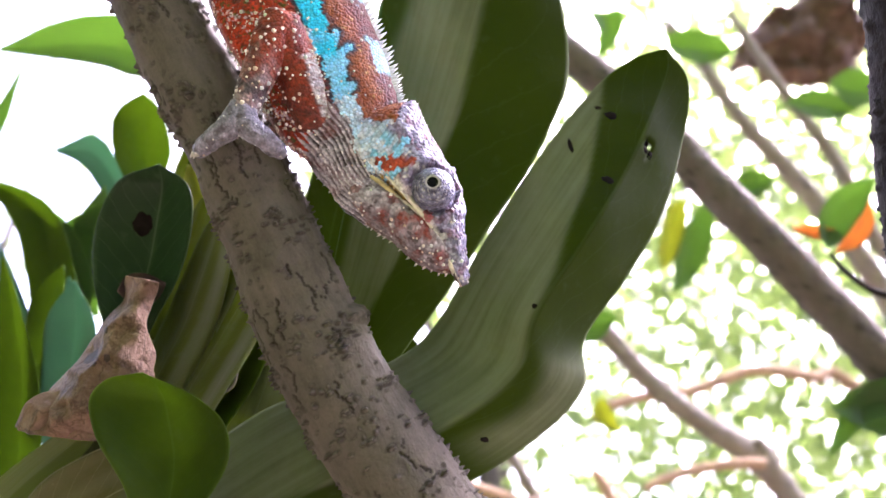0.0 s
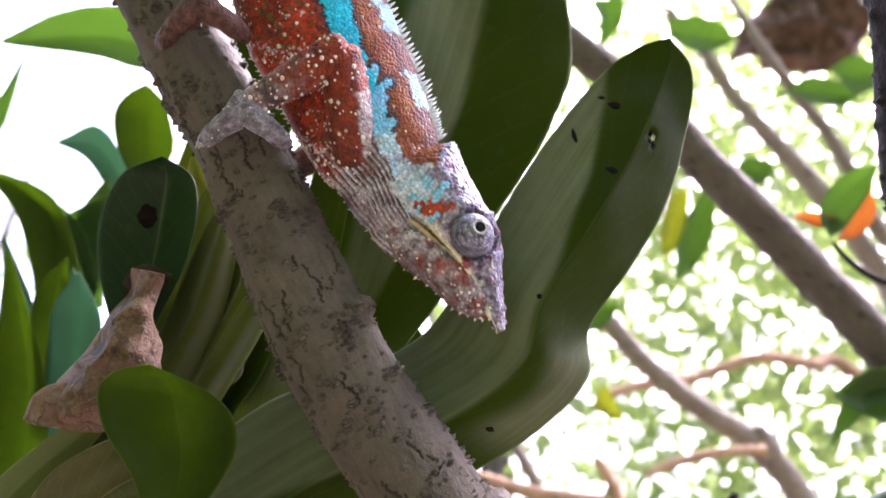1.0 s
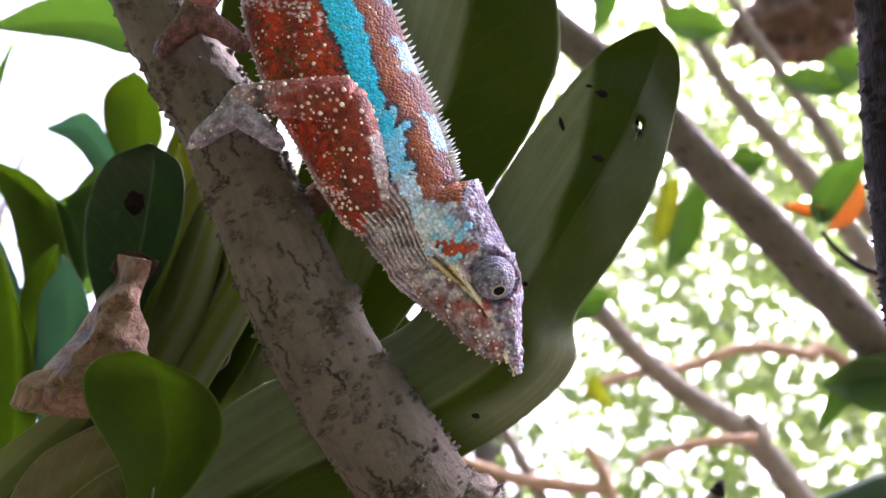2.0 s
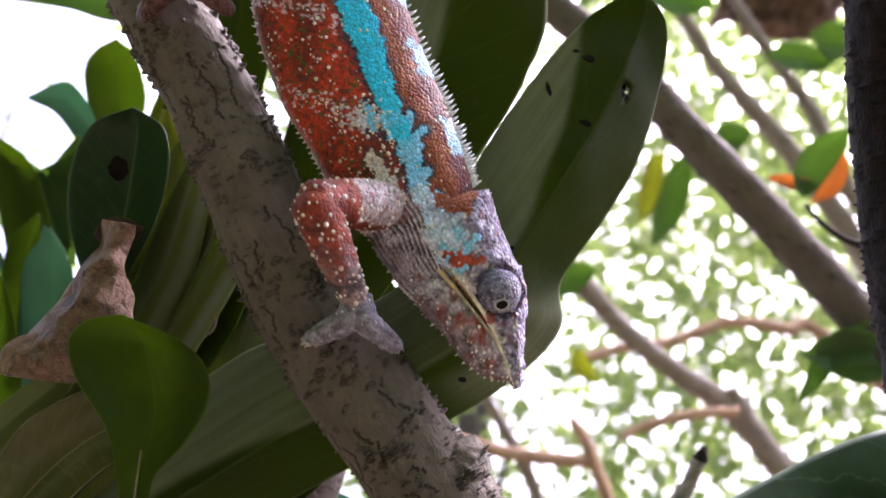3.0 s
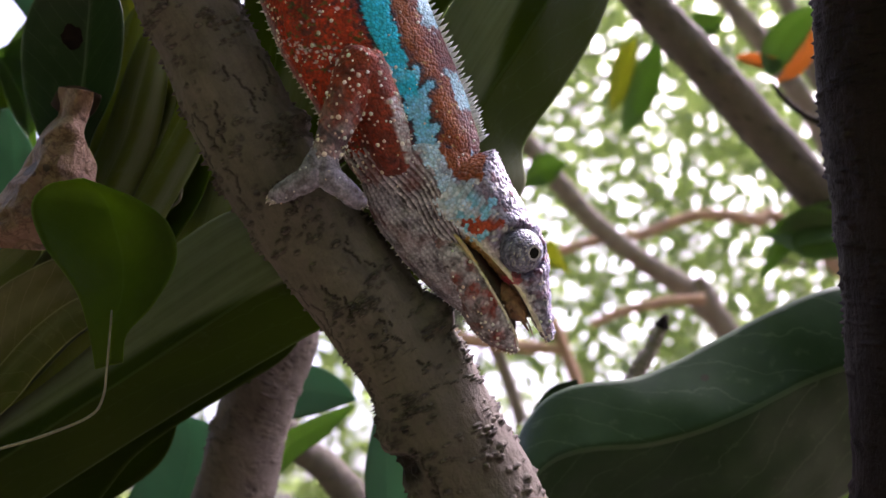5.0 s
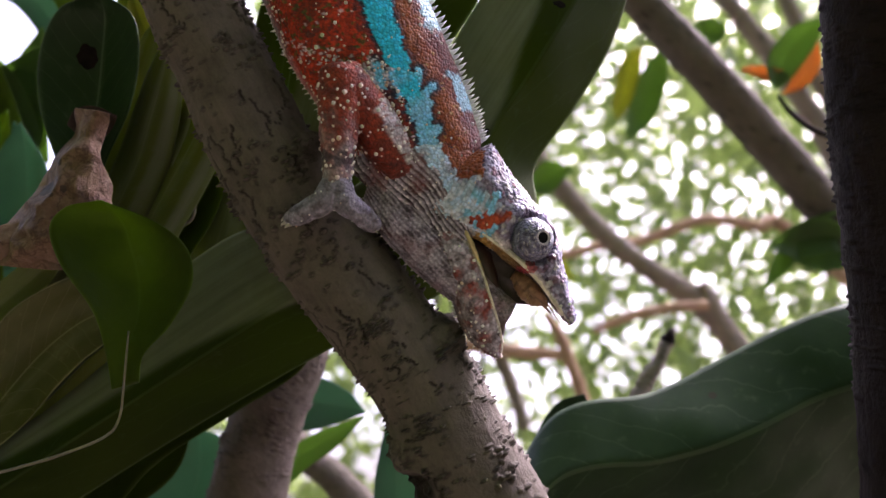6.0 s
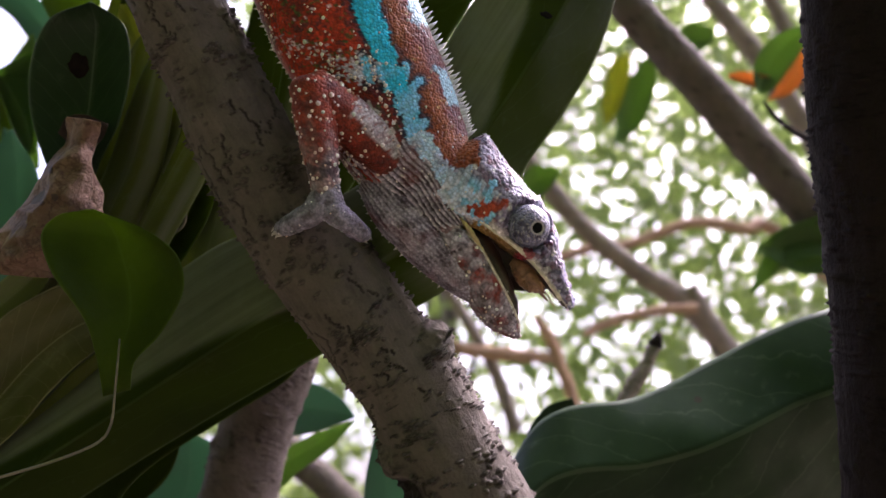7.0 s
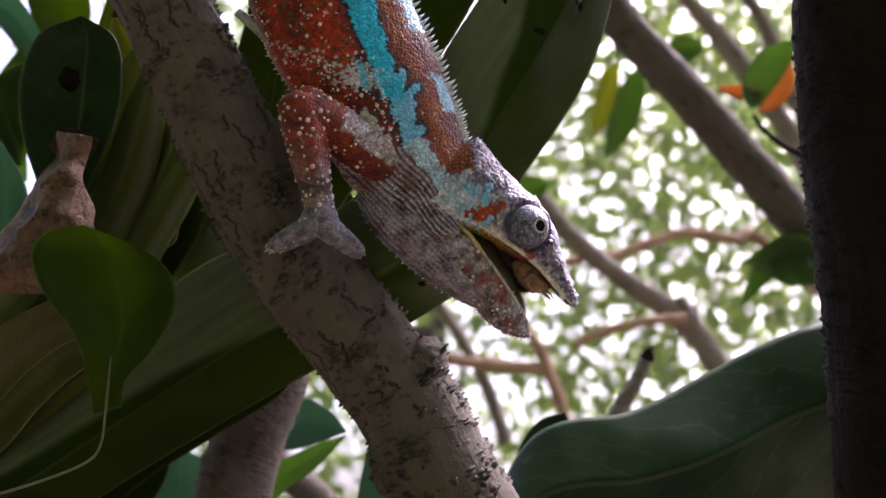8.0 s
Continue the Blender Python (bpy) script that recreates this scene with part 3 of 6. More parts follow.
frond("strap_leaf", [(-171.6, 284, -63.7), (-157.7, 284, -29.6), (-141.7, 284, -16.6), (-125.7, 284, -11.5), (-116.7, 284, -20.6), (-114.5, 284, -25.6)], [(-169.1, 280, -82.6), (-147.5, 280, -64.8), (-135.7, 280, -51), (-125.9, 280, -41.1), (-116, 280, -33.2), (-112.5, 280, -26.2)], M_FERN_OLD, fern, FB, "dull brownish old strap leaf", cup=5, wave=1.2, seed=6, nv=40, nu=16, fold=0.6, felt_sheen=felt_streaks)
frond("strap_leaf", [(-178, 288, -93.1), (-155.8, 288, -70.7), (-139.6, 288, -54.5), (-125.4, 288, -40.2), (-112.3, 288, -32.1)], [(-173.5, 284, -103.8), (-141.6, 284, -74.8), (-125.7, 284, -63.8), (-109.7, 284, -49.7), (-110.3, 284, -32)], M_STRAP, fern, FB, cup=4, wave=1.2, seed=7, nv=40, nu=16, fold=0.6, felt_sheen=felt_streaks)
frond("strap_leaf", [(-198.7, 318, -129.7), (-163, 318, -80.4), (-138.5, 318, -57.9), (-109.4, 318, -39.9), (-73.5, 318, -26.4), (-46.5, 318, -21.9)], [(-171.9, 318, -147.7), (-138.4, 318, -116.4), (-116, 318, -89.4), (-82.4, 318, -67), (-55.5, 318, -48.9), (-46, 318, -23)], M_FERN, fern, FB, cup=6, wave=1.5, seed=8, nv=44, nu=18, fold=0.3)
frond("strap_leaf", [(-215.4, 330, -129.9), (-192.3, 330, -97.4), (-164.6, 330, -76.4), (-132.1, 330, -60.1), (-101.8, 330, -57.8)], [(-192.2, 330, -167.2), (-159.8, 330, -132.4), (-134.3, 330, -113.8), (-108.8, 330, -92.8), (-100.7, 330, -60.1)], M_FERN, fern, FB, cup=6, wave=1.5, seed=9, nv=40, nu=16)
frond("strap_leaf", [(-196.1, 288, -50.3), (-181.9, 288, -34.8), (-167.2, 288, -21), (-150.3, 288, -7.1), (-135.1, 288, 5)], [(-182.8, 288, -59.1), (-167, 288, -40), (-154.3, 288, -26.4), (-139.5, 288, -12.6), (-134, 288, 4.1)], M_STRAP, fern, FB, "pale glossy strap leaf", cup=3, wave=1.0, seed=10, nv=36, nu=14, felt_sheen=lambda u, v, k: 0.9 - 0.5 * edge_step(u - 0.55, 0.1))
frond("strap_leaf", [(-195, 300, -60.4), (-172.7, 300, -36.3), (-153.3, 300, -19.9), (-137.9, 300, -3.3), (-128, 300, 5.1)], [(-172.3, 300, -74.8), (-150, 300, -51.2), (-131.1, 300, -31.1), (-124.2, 300, -15.1), (-126.9, 300, 4.1)], M_FERN_OLD, fern, FB, cup=4, wave=1.0, seed=11, nv=36, nu=14, felt_sheen=felt_streaks)
frond("strap_leaf", [(-174.8, 336, -41.6), (-163.8, 336, -10), (-157.3, 336, 22.5), (-150.6, 336, 56), (-141, 336, 88.1), (-133, 336, 113.4)], [(-120.1, 336, -53), (-106.2, 336, -21.9), (-96.3, 336, 5.3), (-90.7, 336, 30.9), (-102.8, 336, 71.3), (-130.5, 336, 113.9)], M_STRAP, fern, FB, cup=6, wave=2, seed=12, nv=40, nu=16, felt_sheen=felt_streaks)
frond("strap_leaf", [(-129, 342, -58.8), (-112.2, 342, -31.7), (-97.4, 342, -4), (-82, 342, 19.6)], [(-77.4, 342, -65.7), (-64.9, 342, -39.2), (-63.8, 342, -12.3), (-80.8, 342, 19.1)], M_FERN, fern, FB, cup=6, wave=2, seed=13, nv=40, nu=16)
frond("strap_leaf", [(-102.7, 330, 23.4), (-92.4, 330, 46.7), (-82.2, 330, 75.2), (-74.1, 330, 104.5), (-65.9, 330, 137.1)], [(-69.3, 330, 6), (-56.9, 330, 38), (-53.6, 330, 70.8), (-52.3, 330, 99.7), (-64.5, 330, 137.1)], M_FERN, fern, FB, cup=6, wave=2, seed=14, nv=40, nu=16)
frond("strap_leaf", [(-131.2, 334, 100.2), (-125.7, 334, 125.6), (-117.8, 334, 156.8), (-112.7, 334, 194.4), (-106.7, 334, 222)], [(-93.7, 334, 90.6), (-85.9, 334, 125.7), (-85.1, 334, 156.8), (-89.6, 334, 194.3), (-105.4, 334, 222.6)], M_FERN, fern, FB, cup=6, wave=2, seed=15, nv=40, nu=16)
frond("strap_leaf", [(-142.8, 309, -42.8), (-132.5, 309, -14), (-121.5, 309, 11.4), (-108.1, 309, 37.5), (-94.2, 309, 61.9), (-86.2, 309, 77.7)], [(-125.2, 309, -48.2), (-112.5, 309, -19.6), (-101.3, 309, 3.5), (-89.7, 309, 24.9), (-80.1, 309, 48.9), (-85.3, 309, 77.3)], M_STRAP, fern, FB, cup=-3, wave=1.2, seed=16, nv=40, nu=14, fold=-0.8, felt_sheen=felt_streaks)
frond("strap_leaf", [(-147.4, 303, -30), (-139.3, 303, -3.5), (-130.4, 303, 17.5), (-121.4, 303, 38.8), (-112.3, 303, 62.8), (-102.5, 303, 80.7)], [(-133.3, 303, -33.6), (-122.6, 303, -11.2), (-112.5, 303, 9.5), (-103.4, 303, 30.6), (-98.6, 303, 56.5), (-101.8, 303, 80.2)], M_STRAP, fern, FB, cup=-3, wave=1.2, seed=17, nv=40, nu=14, fold=-0.8, felt_sheen=felt_streaks)
frond("strap_leaf", [(-119.1, 326, -17), (-109.4, 326, 5.2), (-99.4, 326, 27.8), (-89, 326, 47.4)], [(-80, 326, -28.8), (-70, 326, -7.1), (-67.9, 326, 19.4), (-87.6, 326, 47.9)], M_STRAP, fern, FB, cup=-3, wave=1.5, seed=18, nv=40, nu=14, fold=-0.8, felt_sheen=felt_streaks)
# leaf added behind the great frond only to block sun from shining through it
frond("strap_leaf", [(-112, 365, -42), (-88, 365, -6), (-62, 365, 24), (-40, 365, 36)], [(-80, 365, -50), (-46, 365, -39), (-8, 365, -8), (-38, 365, 37)], M_FERN, fern, FB, cup=6, wave=2, seed=19, nv=40, nu=16)
# the mass of roots and old bases that holds the fronds
part("root_mass", tube([(-215, 352, -250), (-175, 350, -205), (-120, 352, -190), (-75, 365, -215)], [8, 38, 40, 10], 60, 40, bark_bumps(1.4, 12.0), FB), M_FARBARK, fern, "brown fibrous root mass")

# the branch that carries the fern
stem_b = thing("fern_branch", (-70, 372, -130), "grey upright branch behind the fern", "branch")
SB = (-70, 372, -130)
part("side_stub", tube([(-85.1, 366, -100.7), (-94.2, 366, -92.9), (-98.1, 366, -85.1)], [9, 7, 4], 24, 20, bark_bumps(1.5, 18.0), SB), M_BARK, stem_b)
part("limb", tube([*[(-58.9, 372, -10.3), (-69.4, 372, -52.3), (-82.6, 372, -83.9), (-90.5, 372, -115.5)], (-110, 380, -200), (-125, 400, -420), (-130, 520, -1100), (-130, 640, -1960)], [13, 15, 17, 18, 20, 26, 34, 44], 420, 80, lenticel_bark(15, 2100, 18, 300, 1500, 200), SB), M_BARK, stem_b)

# ================= small plants left of the perch =================
bush = thing("broadleaf_shrub", (-170, 360, -60), "leafy green shrub with rounded glossy leaves", "shrub")
BB = (-170, 360, -60)
# leaf in front with its long stalk
frond("leaf", [(-103.9, 252, -46.2), (-105.9, 252, -33.4), (-109.8, 252, -20.9), (-119.6, 252, -6.6), (-123.3, 252, 4.4), (-118.7, 252, 10.7), (-109.8, 252, 12.7)], [(-95.2, 252, -44.1), (-93.8, 252, -35.2), (-85.8, 252, -26.2), (-78.7, 252, -12.8), (-81, 252, -1.2), (-91.2, 252, 6.8), (-107.2, 252, 12.8)], M_FRESH, bush, BB, "rounded fresh green leaf", cup=4, wave=2.0, seed=21, nv=48, nu=20, fold=0.5, thick=0.4)
part("stalk", tube([*[(-98, 250, -27.8), (-99.4, 250, -43.7), (-100.8, 250, -54.7), (-105.3, 250, -60.6), (-119.4, 250, -66.4), (-135.2, 250, -71.1), (-156.3, 250, -77.3)], (-210, 320, -120), (-175, 362, -80)], [0.3, 0.35, 0.4, 0.42, 0.45, 0.45, 0.5, 0.8, 1.2], 60, 10, None, BB), M_STEM, bush, "thin pale leaf stalk")
# dark spotted leaf
spotted = frond("leaf", [(-135.9, 294, 17.1), (-143.2, 294, 33.4), (-148.3, 294, 52.2), (-147.3, 294, 69.4), (-140.2, 294, 84.3), (-126.3, 294, 90.6)], [(-127.5, 294, 17.3), (-122.5, 294, 31.7), (-114.7, 294, 48.5), (-111.1, 294, 67.7), (-113.7, 294, 82.8), (-125.3, 294, 90.8)], M_BIG, bush, BB, "dark glossy leaf with a brown spot", cup=6, wave=1.5, seed=22, nv=40, nu=18, fold=0.7)
mark_on(spotted, BB, [(-133.8, 290, 69.2)][0], 3.3, 4.6, -10, "brown_spot")
frond("leaf", [(-164.7, 400, 211.9), (-191.9, 400, 202.9), (-219.9, 400, 203), (-241.3, 400, 197.5), (-264.3, 400, 184.3)], [(-161.5, 400, 170.4), (-187.3, 400, 168.4), (-207.8, 400, 174.1), (-233, 400, 178.5), (-263.8, 400, 182.4)], M_PALE, bush, BB, cup=4, wave=2, seed=23)
frond("leaf", [(-197.5, 420, 113.7), (-207.2, 420, 132.7), (-210.3, 420, 152.1), (-205.1, 420, 161.9), (-194.4, 420, 167.5)], [(-181.8, 420, 113.8), (-175.3, 420, 129.7), (-177.4, 420, 144.1), (-184, 420, 158.7), (-193.7, 420, 167.5)], M_FRESH, bush, BB, cup=4, wave=1.5, seed=24)
frond("leaf", [(-222.3, 450, 107.5), (-229.7, 450, 120.9), (-241.9, 450, 134.5), (-257.8, 450, 142)], [(-208.1, 450, 117.8), (-220.1, 450, 138.1), (-235.2, 450, 152.5), (-257.6, 450, 143.7)], M_BLUE, bush, BB, cup=3, wave=1.5, seed=25)
frond("leaf", [(-247.7, 430, 43), (-255.6, 430, 70.9), (-266.6, 430, 96.2), (-285.2, 430, 115.4), (-302.5, 430, 121.8)], [(-223, 430, 49.6), (-228.7, 430, 74.4), (-241, 430, 99.7), (-262.1, 430, 114), (-301.1, 430, 123.5)], M_FRESH, bush, BB, cup=5, wave=2, seed=26)
frond("leaf", [(-244.8, 440, 53.4), (-253.7, 440, 75.6), (-248.9, 440, 91.9), (-233.5, 440, 102.6), (-213, 440, 111.3)], [(-218.9, 440, 53.8), (-213.9, 440, 76.2), (-210.9, 440, 92.4), (-210, 440, 103.8), (-212.2, 440, 110.7)], M_PALE, bush, BB, cup=5, wave=2, seed=27)
frond("leaf", [(-209.9, 380, -13.5), (-212, 380, 17.9), (-211.6, 380, 39.4), (-200.8, 380, 56.8)], [(-194.2, 380, -7.9), (-187.3, 380, 18.5), (-188.2, 380, 37.2), (-199.7, 380, 56.8)], M_BLUE, bush, BB, cup=5, wave=1, seed=28)
frond("leaf", [(-226.7, 370, -48.2), (-230.1, 370, 1.8), (-231.8, 370, 38.2), (-231.8, 370, 66.4)], [(-203.7, 370, -42.6), (-203.6, 370, -7.8), (-214.3, 370, 28), (-231, 370, 66.4)], M_FRESH, bush, BB, cup=4, wave=1, seed=29)
frond("leaf", [(-243.4, 410, 1), (-240.7, 410, 29.8), (-237.3, 410, 53.3), (-223.7, 410, 68.4)], [(-225, 410, -4.3), (-222.1, 410, 24.3), (-221, 410, 47.7), (-222.5, 410, 67.8)], M_FRESH, bush, BB, cup=4, wave=1, seed=30)
frond("leaf", [(-326.5, 470, 154), (-307.7, 470, 179.8), (-295.7, 470, 202.3)], [(-322.8, 470, 125.1), (-307.9, 470, 150.5), (-294.9, 470, 201.5)], M_PALE, bush, BB, cup=3, wave=1, seed=33)
part("twig", tube([(-175, 362, -80), (-190, 380, 0), (-180, 400, 60), (-165, 420, 130), (-150, 410, 180)], [4, 3.5, 3, 2.4, 1.5], 60, 12, None, BB), M_FARBARK, bush)
part("main_stem", tube([(-175, 362, -80), (-200, 380, -300), (-220, 520, -1100), (-220, 640, -1960)], [5, 8, 12, 16], 90, 16, bark_bumps(2, 33.0), BB), M_FARBARK, bush)
part("thin_shoot", tube([(-102.2, 310, 5.5), (-96.8, 310, 9.9), (-96.5, 310, 18.4), (-100.9, 310, 24.3)], [0.5, 0.6, 0.5, 0.25], 24, 8, None, BB), M_STEM, bush, "thin dry shoot")

# the leaves behind them, towards the open sky
frond("leaf", [(-223.2, 440, 31.8), (-234.7, 440, 50.4), (-258.1, 440, 85.3), (-281.4, 440, 114.6)], [(-222.8, 440, 31.8), (-222.3, 440, 65.2), (-240.7, 440, 98.2), (-281.8, 440, 117.9)], M_PALE, bush, BB, cup=4, wave=1.5, seed=34)
frond("leaf", [(-235.9, 425, -36.7), (-252.4, 425, 0.6), (-265.0, 425, 54.5), (-268.3, 425, 82.5)], [(-231.4, 425, -36.6), (-238.6, 425, 0.9), (-247.9, 425, 42.6), (-267.7, 425, 82.5)], M_BLUE, bush, BB, cup=3, wave=1, seed=35)
frond("leaf", [(-223.7, 445, 44.7), (-236.5, 445, 73.4), (-238.8, 445, 96.3), (-222.8, 445, 119.8)], [(-218.9, 445, 44.8), (-219.7, 445, 70.4), (-215.6, 445, 96.6), (-222.1, 445, 119.8)], M_PALE, bush, BB, cup=3, wave=1, seed=36)
frond("leaf", [(-226.2, 415, -32.6), (-231.4, 415, 1.2), (-230.0, 415, 30.2), (-222.8, 415, 63.1)], [(-220.3, 415, -32.5), (-213.4, 415, 1.6), (-207.9, 415, 36.6), (-222.2, 415, 63.1)], M_BLUE, bush, BB, cup=3, wave=1, seed=37)

# leaves below the perch
frond("leaf", [(-94.5, 400, -90.2), (-80.3, 400, -73.8), (-63.3, 400, -66.5), (-47.8, 400, -73.2), (-39.3, 400, -83.1)], [(-94.5, 400, -100.1), (-74.7, 400, -94.5), (-57.7, 400, -90.8), (-39, 400, -84)], M_BLUE, bush, BB, cup=3, wave=1, seed=40)
frond("leaf", [(-99.7, 410, -133.1), (-83.8, 410, -108.4), (-64.9, 410, -96.8), (-40.3, 410, -87.3)], [(-91, 410, -136), (-70.7, 410, -115.7), (-54.8, 410, -104.1), (-40, 410, -88.1)], M_PALE, bush, BB, "yellow-green leaf", cup=2, wave=1, seed=41)
frond("leaf", [(-27.3, 345, -131.5), (-29.8, 345, -107.1), (-26.3, 345, -85.1), (-21, 345, -63.2)], [(-13.2, 345, -131.5), (-10.7, 345, -107.1), (-15.1, 345, -82.7), (-20.5, 345, -63.2)], M_BLUE, bush, BB, cup=3, wave=1, seed=42)
frond("leaf", [(-162.3, 400, -152.4), (-145.4, 400, -118.5), (-136.9, 400, -98.7), (-122.7, 400, -91.6)], [(-108.6, 400, -152.4), (-102.9, 400, -118.5), (-108.6, 400, -98.7), (-122.2, 400, -91.6)], M_BLUE, bush, BB, cup=3, wave=1, seed=43)

# dry curled leaf hanging in the fork
dry = thing("dry_leaf", (-140, 280, 30), "curled brown dead leaf caught among green leaves", "dead leaf")
DB = (-140, 280, 30)
blade = part("blade", leaf_mesh([(-130.6, 284, 47.3), (-133.2, 284, 37.8), (-142.9, 284, 21), (-154.7, 284, 6.6), (-165.2, 284, -6.5)], [(-115.5, 278, 44.4), (-118.5, 278, 33.3), (-114, 278, 17.1), (-114.7, 278, 2.8), (-129.3, 278, -9.4)], cup=-10, wave=4, thick=0.5, nv=90, nu=56, fold=-0.6, origin=DB, seed=50, crumple=3.4), M_DRY, dry)
# the flap's dark colour stands for shade inside the curled leaf
part("curled_flap", leaf_mesh([(-134.9, 288, 42.2), (-132.4, 288, 47.8), (-125.6, 288, 48.8), (-118, 288, 45.6)], [(-130.1, 292, 34.3), (-126, 292, 36), (-122.1, 292, 39.8), (-119.2, 292, 45)], cup=4, wave=2, thick=0.5, nv=40, nu=24, fold=0.3, origin=DB, seed=53, crumple=1.6), M_DRYDARK, dry, "curled upper flap coloured dark as a shaded hollow")
part("curled_edge", leaf_mesh([(-160.2, 276, -5.2), (-153, 276, 4.8), (-141.4, 276, 6.9), (-132, 276, 1.5), (-127.7, 276, -8.4)], [(-157.3, 272, -5.8), (-147.4, 272, -8.3), (-139.6, 272, -8.9), (-131.8, 272, -9.4), (-126.1, 272, -9.2)], cup=-3, wave=2, thick=0.4, nv=40, nu=20, fold=-0.2, origin=DB, seed=54, crumple=2.6), M_DRY, dry, "curled lower edge")
for place, rx, rz in (([(-136.5, 276, 18.1)][0], 3.4, 2.2), ([(-130.3, 276, 27.3)][0], 1.0, 1.6), ([(-126.6, 276, 17.7)][0], 1.1, 1.3), ([(-129.9, 276, 32.1)][0], 0.8, 1.2), ([(-130.4, 276, 15.7)][0], 1.0, 0.8)):
    mark_on(blade, DB, place, rx, rz, 20, "dark_spot", M_DRYDARK)

# ================= broad leaf and cut twig at the lower right =================
big = thing("broad_leaf_plant", (150, 345, -190), "large dark green broad leaf with a pale midrib", "plant")
GB = (150, 345, -190)
frond("leaf", [(231.2, 335, -28.2), (205.1, 335, -11.6), (176.7, 335, -21.1), (150.6, 335, -29.6), (117.5, 335, -47.1), (86.7, 335, -61.3), (55.9, 335, -66.6), (39.3, 335, -80.3), (28.7, 335, -104), (25.1, 335, -122.9)], [(245.4, 345, -63.2), (223.4, 345, -87.6), (189.3, 345, -107.1), (150.3, 345, -126.6), (113.7, 345, -136.4), (82, 345, -138.8), (57.6, 345, -138.8), (42.9, 345, -136.4), (33.2, 345, -133.9), (26.3, 345, -127.8)],
      M_BIG, big, GB, cup=-4, wave=3.0, seed=60, nv=80, nu=44, fold=-2.0, thick=0.8, rib=0.3)
part("stalk", tube([*[(236.6, 350, -41.8), (251.4, 350, -64.1)], (230, 380, -200), (215, 420, -420), (210, 540, -1100), (210, 650, -1965)], [2.6, 3, 4, 6, 9, 12], 80, 12, None, GB), M_STEM, big)
frond("leaf", [(39.2, 380, -112.6), (44.6, 380, -88.4), (54, 380, -75), (66.1, 380, -70.7)], [(60.7, 380, -112.6), (70.1, 380, -93.8), (70.1, 380, -80.3), (66.6, 380, -70.7)], M_BIG, big, GB, cup=3, wave=1, seed=61)
twig = thing("cut_twig", (85, 425, -75), "short grey twig with a dark blunt tip", "twig")
part("shoot", tube([*[(119.7, 420, -44.2), (117, 420, -50.8), (111.7, 420, -62.1), (104.2, 420, -73.9), (93.8, 420, -94.7)], (60, 430, -180), (55, 470, -500), (60, 640, -1960)], [1.6, 3.2, 3.6, 3.9, 4.2, 5, 7, 12], 120, 18, bark_bumps(2.2, 62.0), (85, 425, -75)), M_PALE_HAZED_BARK, twig)
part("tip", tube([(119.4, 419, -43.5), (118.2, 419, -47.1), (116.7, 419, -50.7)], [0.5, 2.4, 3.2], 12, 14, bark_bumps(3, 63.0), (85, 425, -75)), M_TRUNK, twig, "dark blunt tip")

# ================= middle distance: a second tree =================
back_tree = thing("background_tree", (900, 1050, -500), "slender grey-brown tree with crossing branches", "tree")
KB = (900, 1050, -500)
part("trunk", tube([(700, 1700, 1500), (850, 1300, 400), (900, 1050, -500), (920, 900, -1200), (930, 740, -2000)], [30, 50, 60, 70, 80], 120, 24, bark_bumps(0.5, 70.0), KB), M_FARBARK, back_tree)
part("branch", tube([*[(40.5, 620, 293.3)], *[(121, 620, 224), (164.8, 620, 175.8), (230.6, 620, 103.5), (305.1, 620, 18), (375.2, 620, -69.7)], (560, 800, -220), (890, 1050, -480)], [13, 14, 15, 15.5, 16, 17, 24, 34], 140, 30, bark_bumps(0.7, 71.0), KB), M_FARBARK, back_tree, "thick grey slanting branch")
part("branch", tube([*[(94.3, 1150, 183.8), (139, 1150, 122.8), (216.3, 1150, 31.7), (297.6, 1150, -33.3), (374.8, 1150, -84.6), (435.8, 1150, -161.8), (517.1, 1150, -259.4)], (760, 1100, -420), (895, 1040, -600)], [11, 13, 14, 14.5, 18, 18, 20, 26, 30], 140, 24, bark_bumps(0.5, 72.0), KB), M_PALE_HAZED_BARK, back_tree, "thin slanting branch with a knot")
part("stub", tube([(385.3, 1140, -95.9), (375.6, 1140, -70.1), (367.5, 1140, -51.6)], [15, 13, 7], 16, 16, bark_bumps(0.7, 73.0), KB), M_PALE_HAZED_BARK, back_tree)
part("branch", tube([*[(320.1, 1400, 673.3), (378.8, 1400, 596.9), (445, 1400, 490.4), (547, 1400, 367), (653, 1400, 218.7), (785.6, 1400, 12.3)], (930, 1300, 100)], [9, 11, 13, 17, 19, 22, 30], 120, 20, bark_bumps(0.5, 74.0), KB), M_PALE_HAZED_BARK, back_tree)
part("branch", tube([*[(370.3, 1200, 596.9), (418.7, 1200, 512.9), (458.2, 1200, 449), (512.6, 1200, 369), (542.1, 1200, 308), (607.3, 1200, 189.7)], (905, 1150, -100)], [6, 8, 9, 10, 11, 13, 22], 120, 18, bark_bumps(0.5, 75.0), KB), M_PALE_HAZED_BARK, back_tree)
part("twig", tube([*[(180.2, 1300, -19.3), (253.7, 1300, 0.9), (327.2, 1300, 11.9), (419.1, 1300, 43.2), (511, 1300, 34), (584.6, 1300, 10.1)], (890, 1100, -350)], [7, 8, 8, 8.5, 9, 10, 16], 90, 14, bark_bumps(0.8, 76.0), KB), M_TWIG, back_tree)
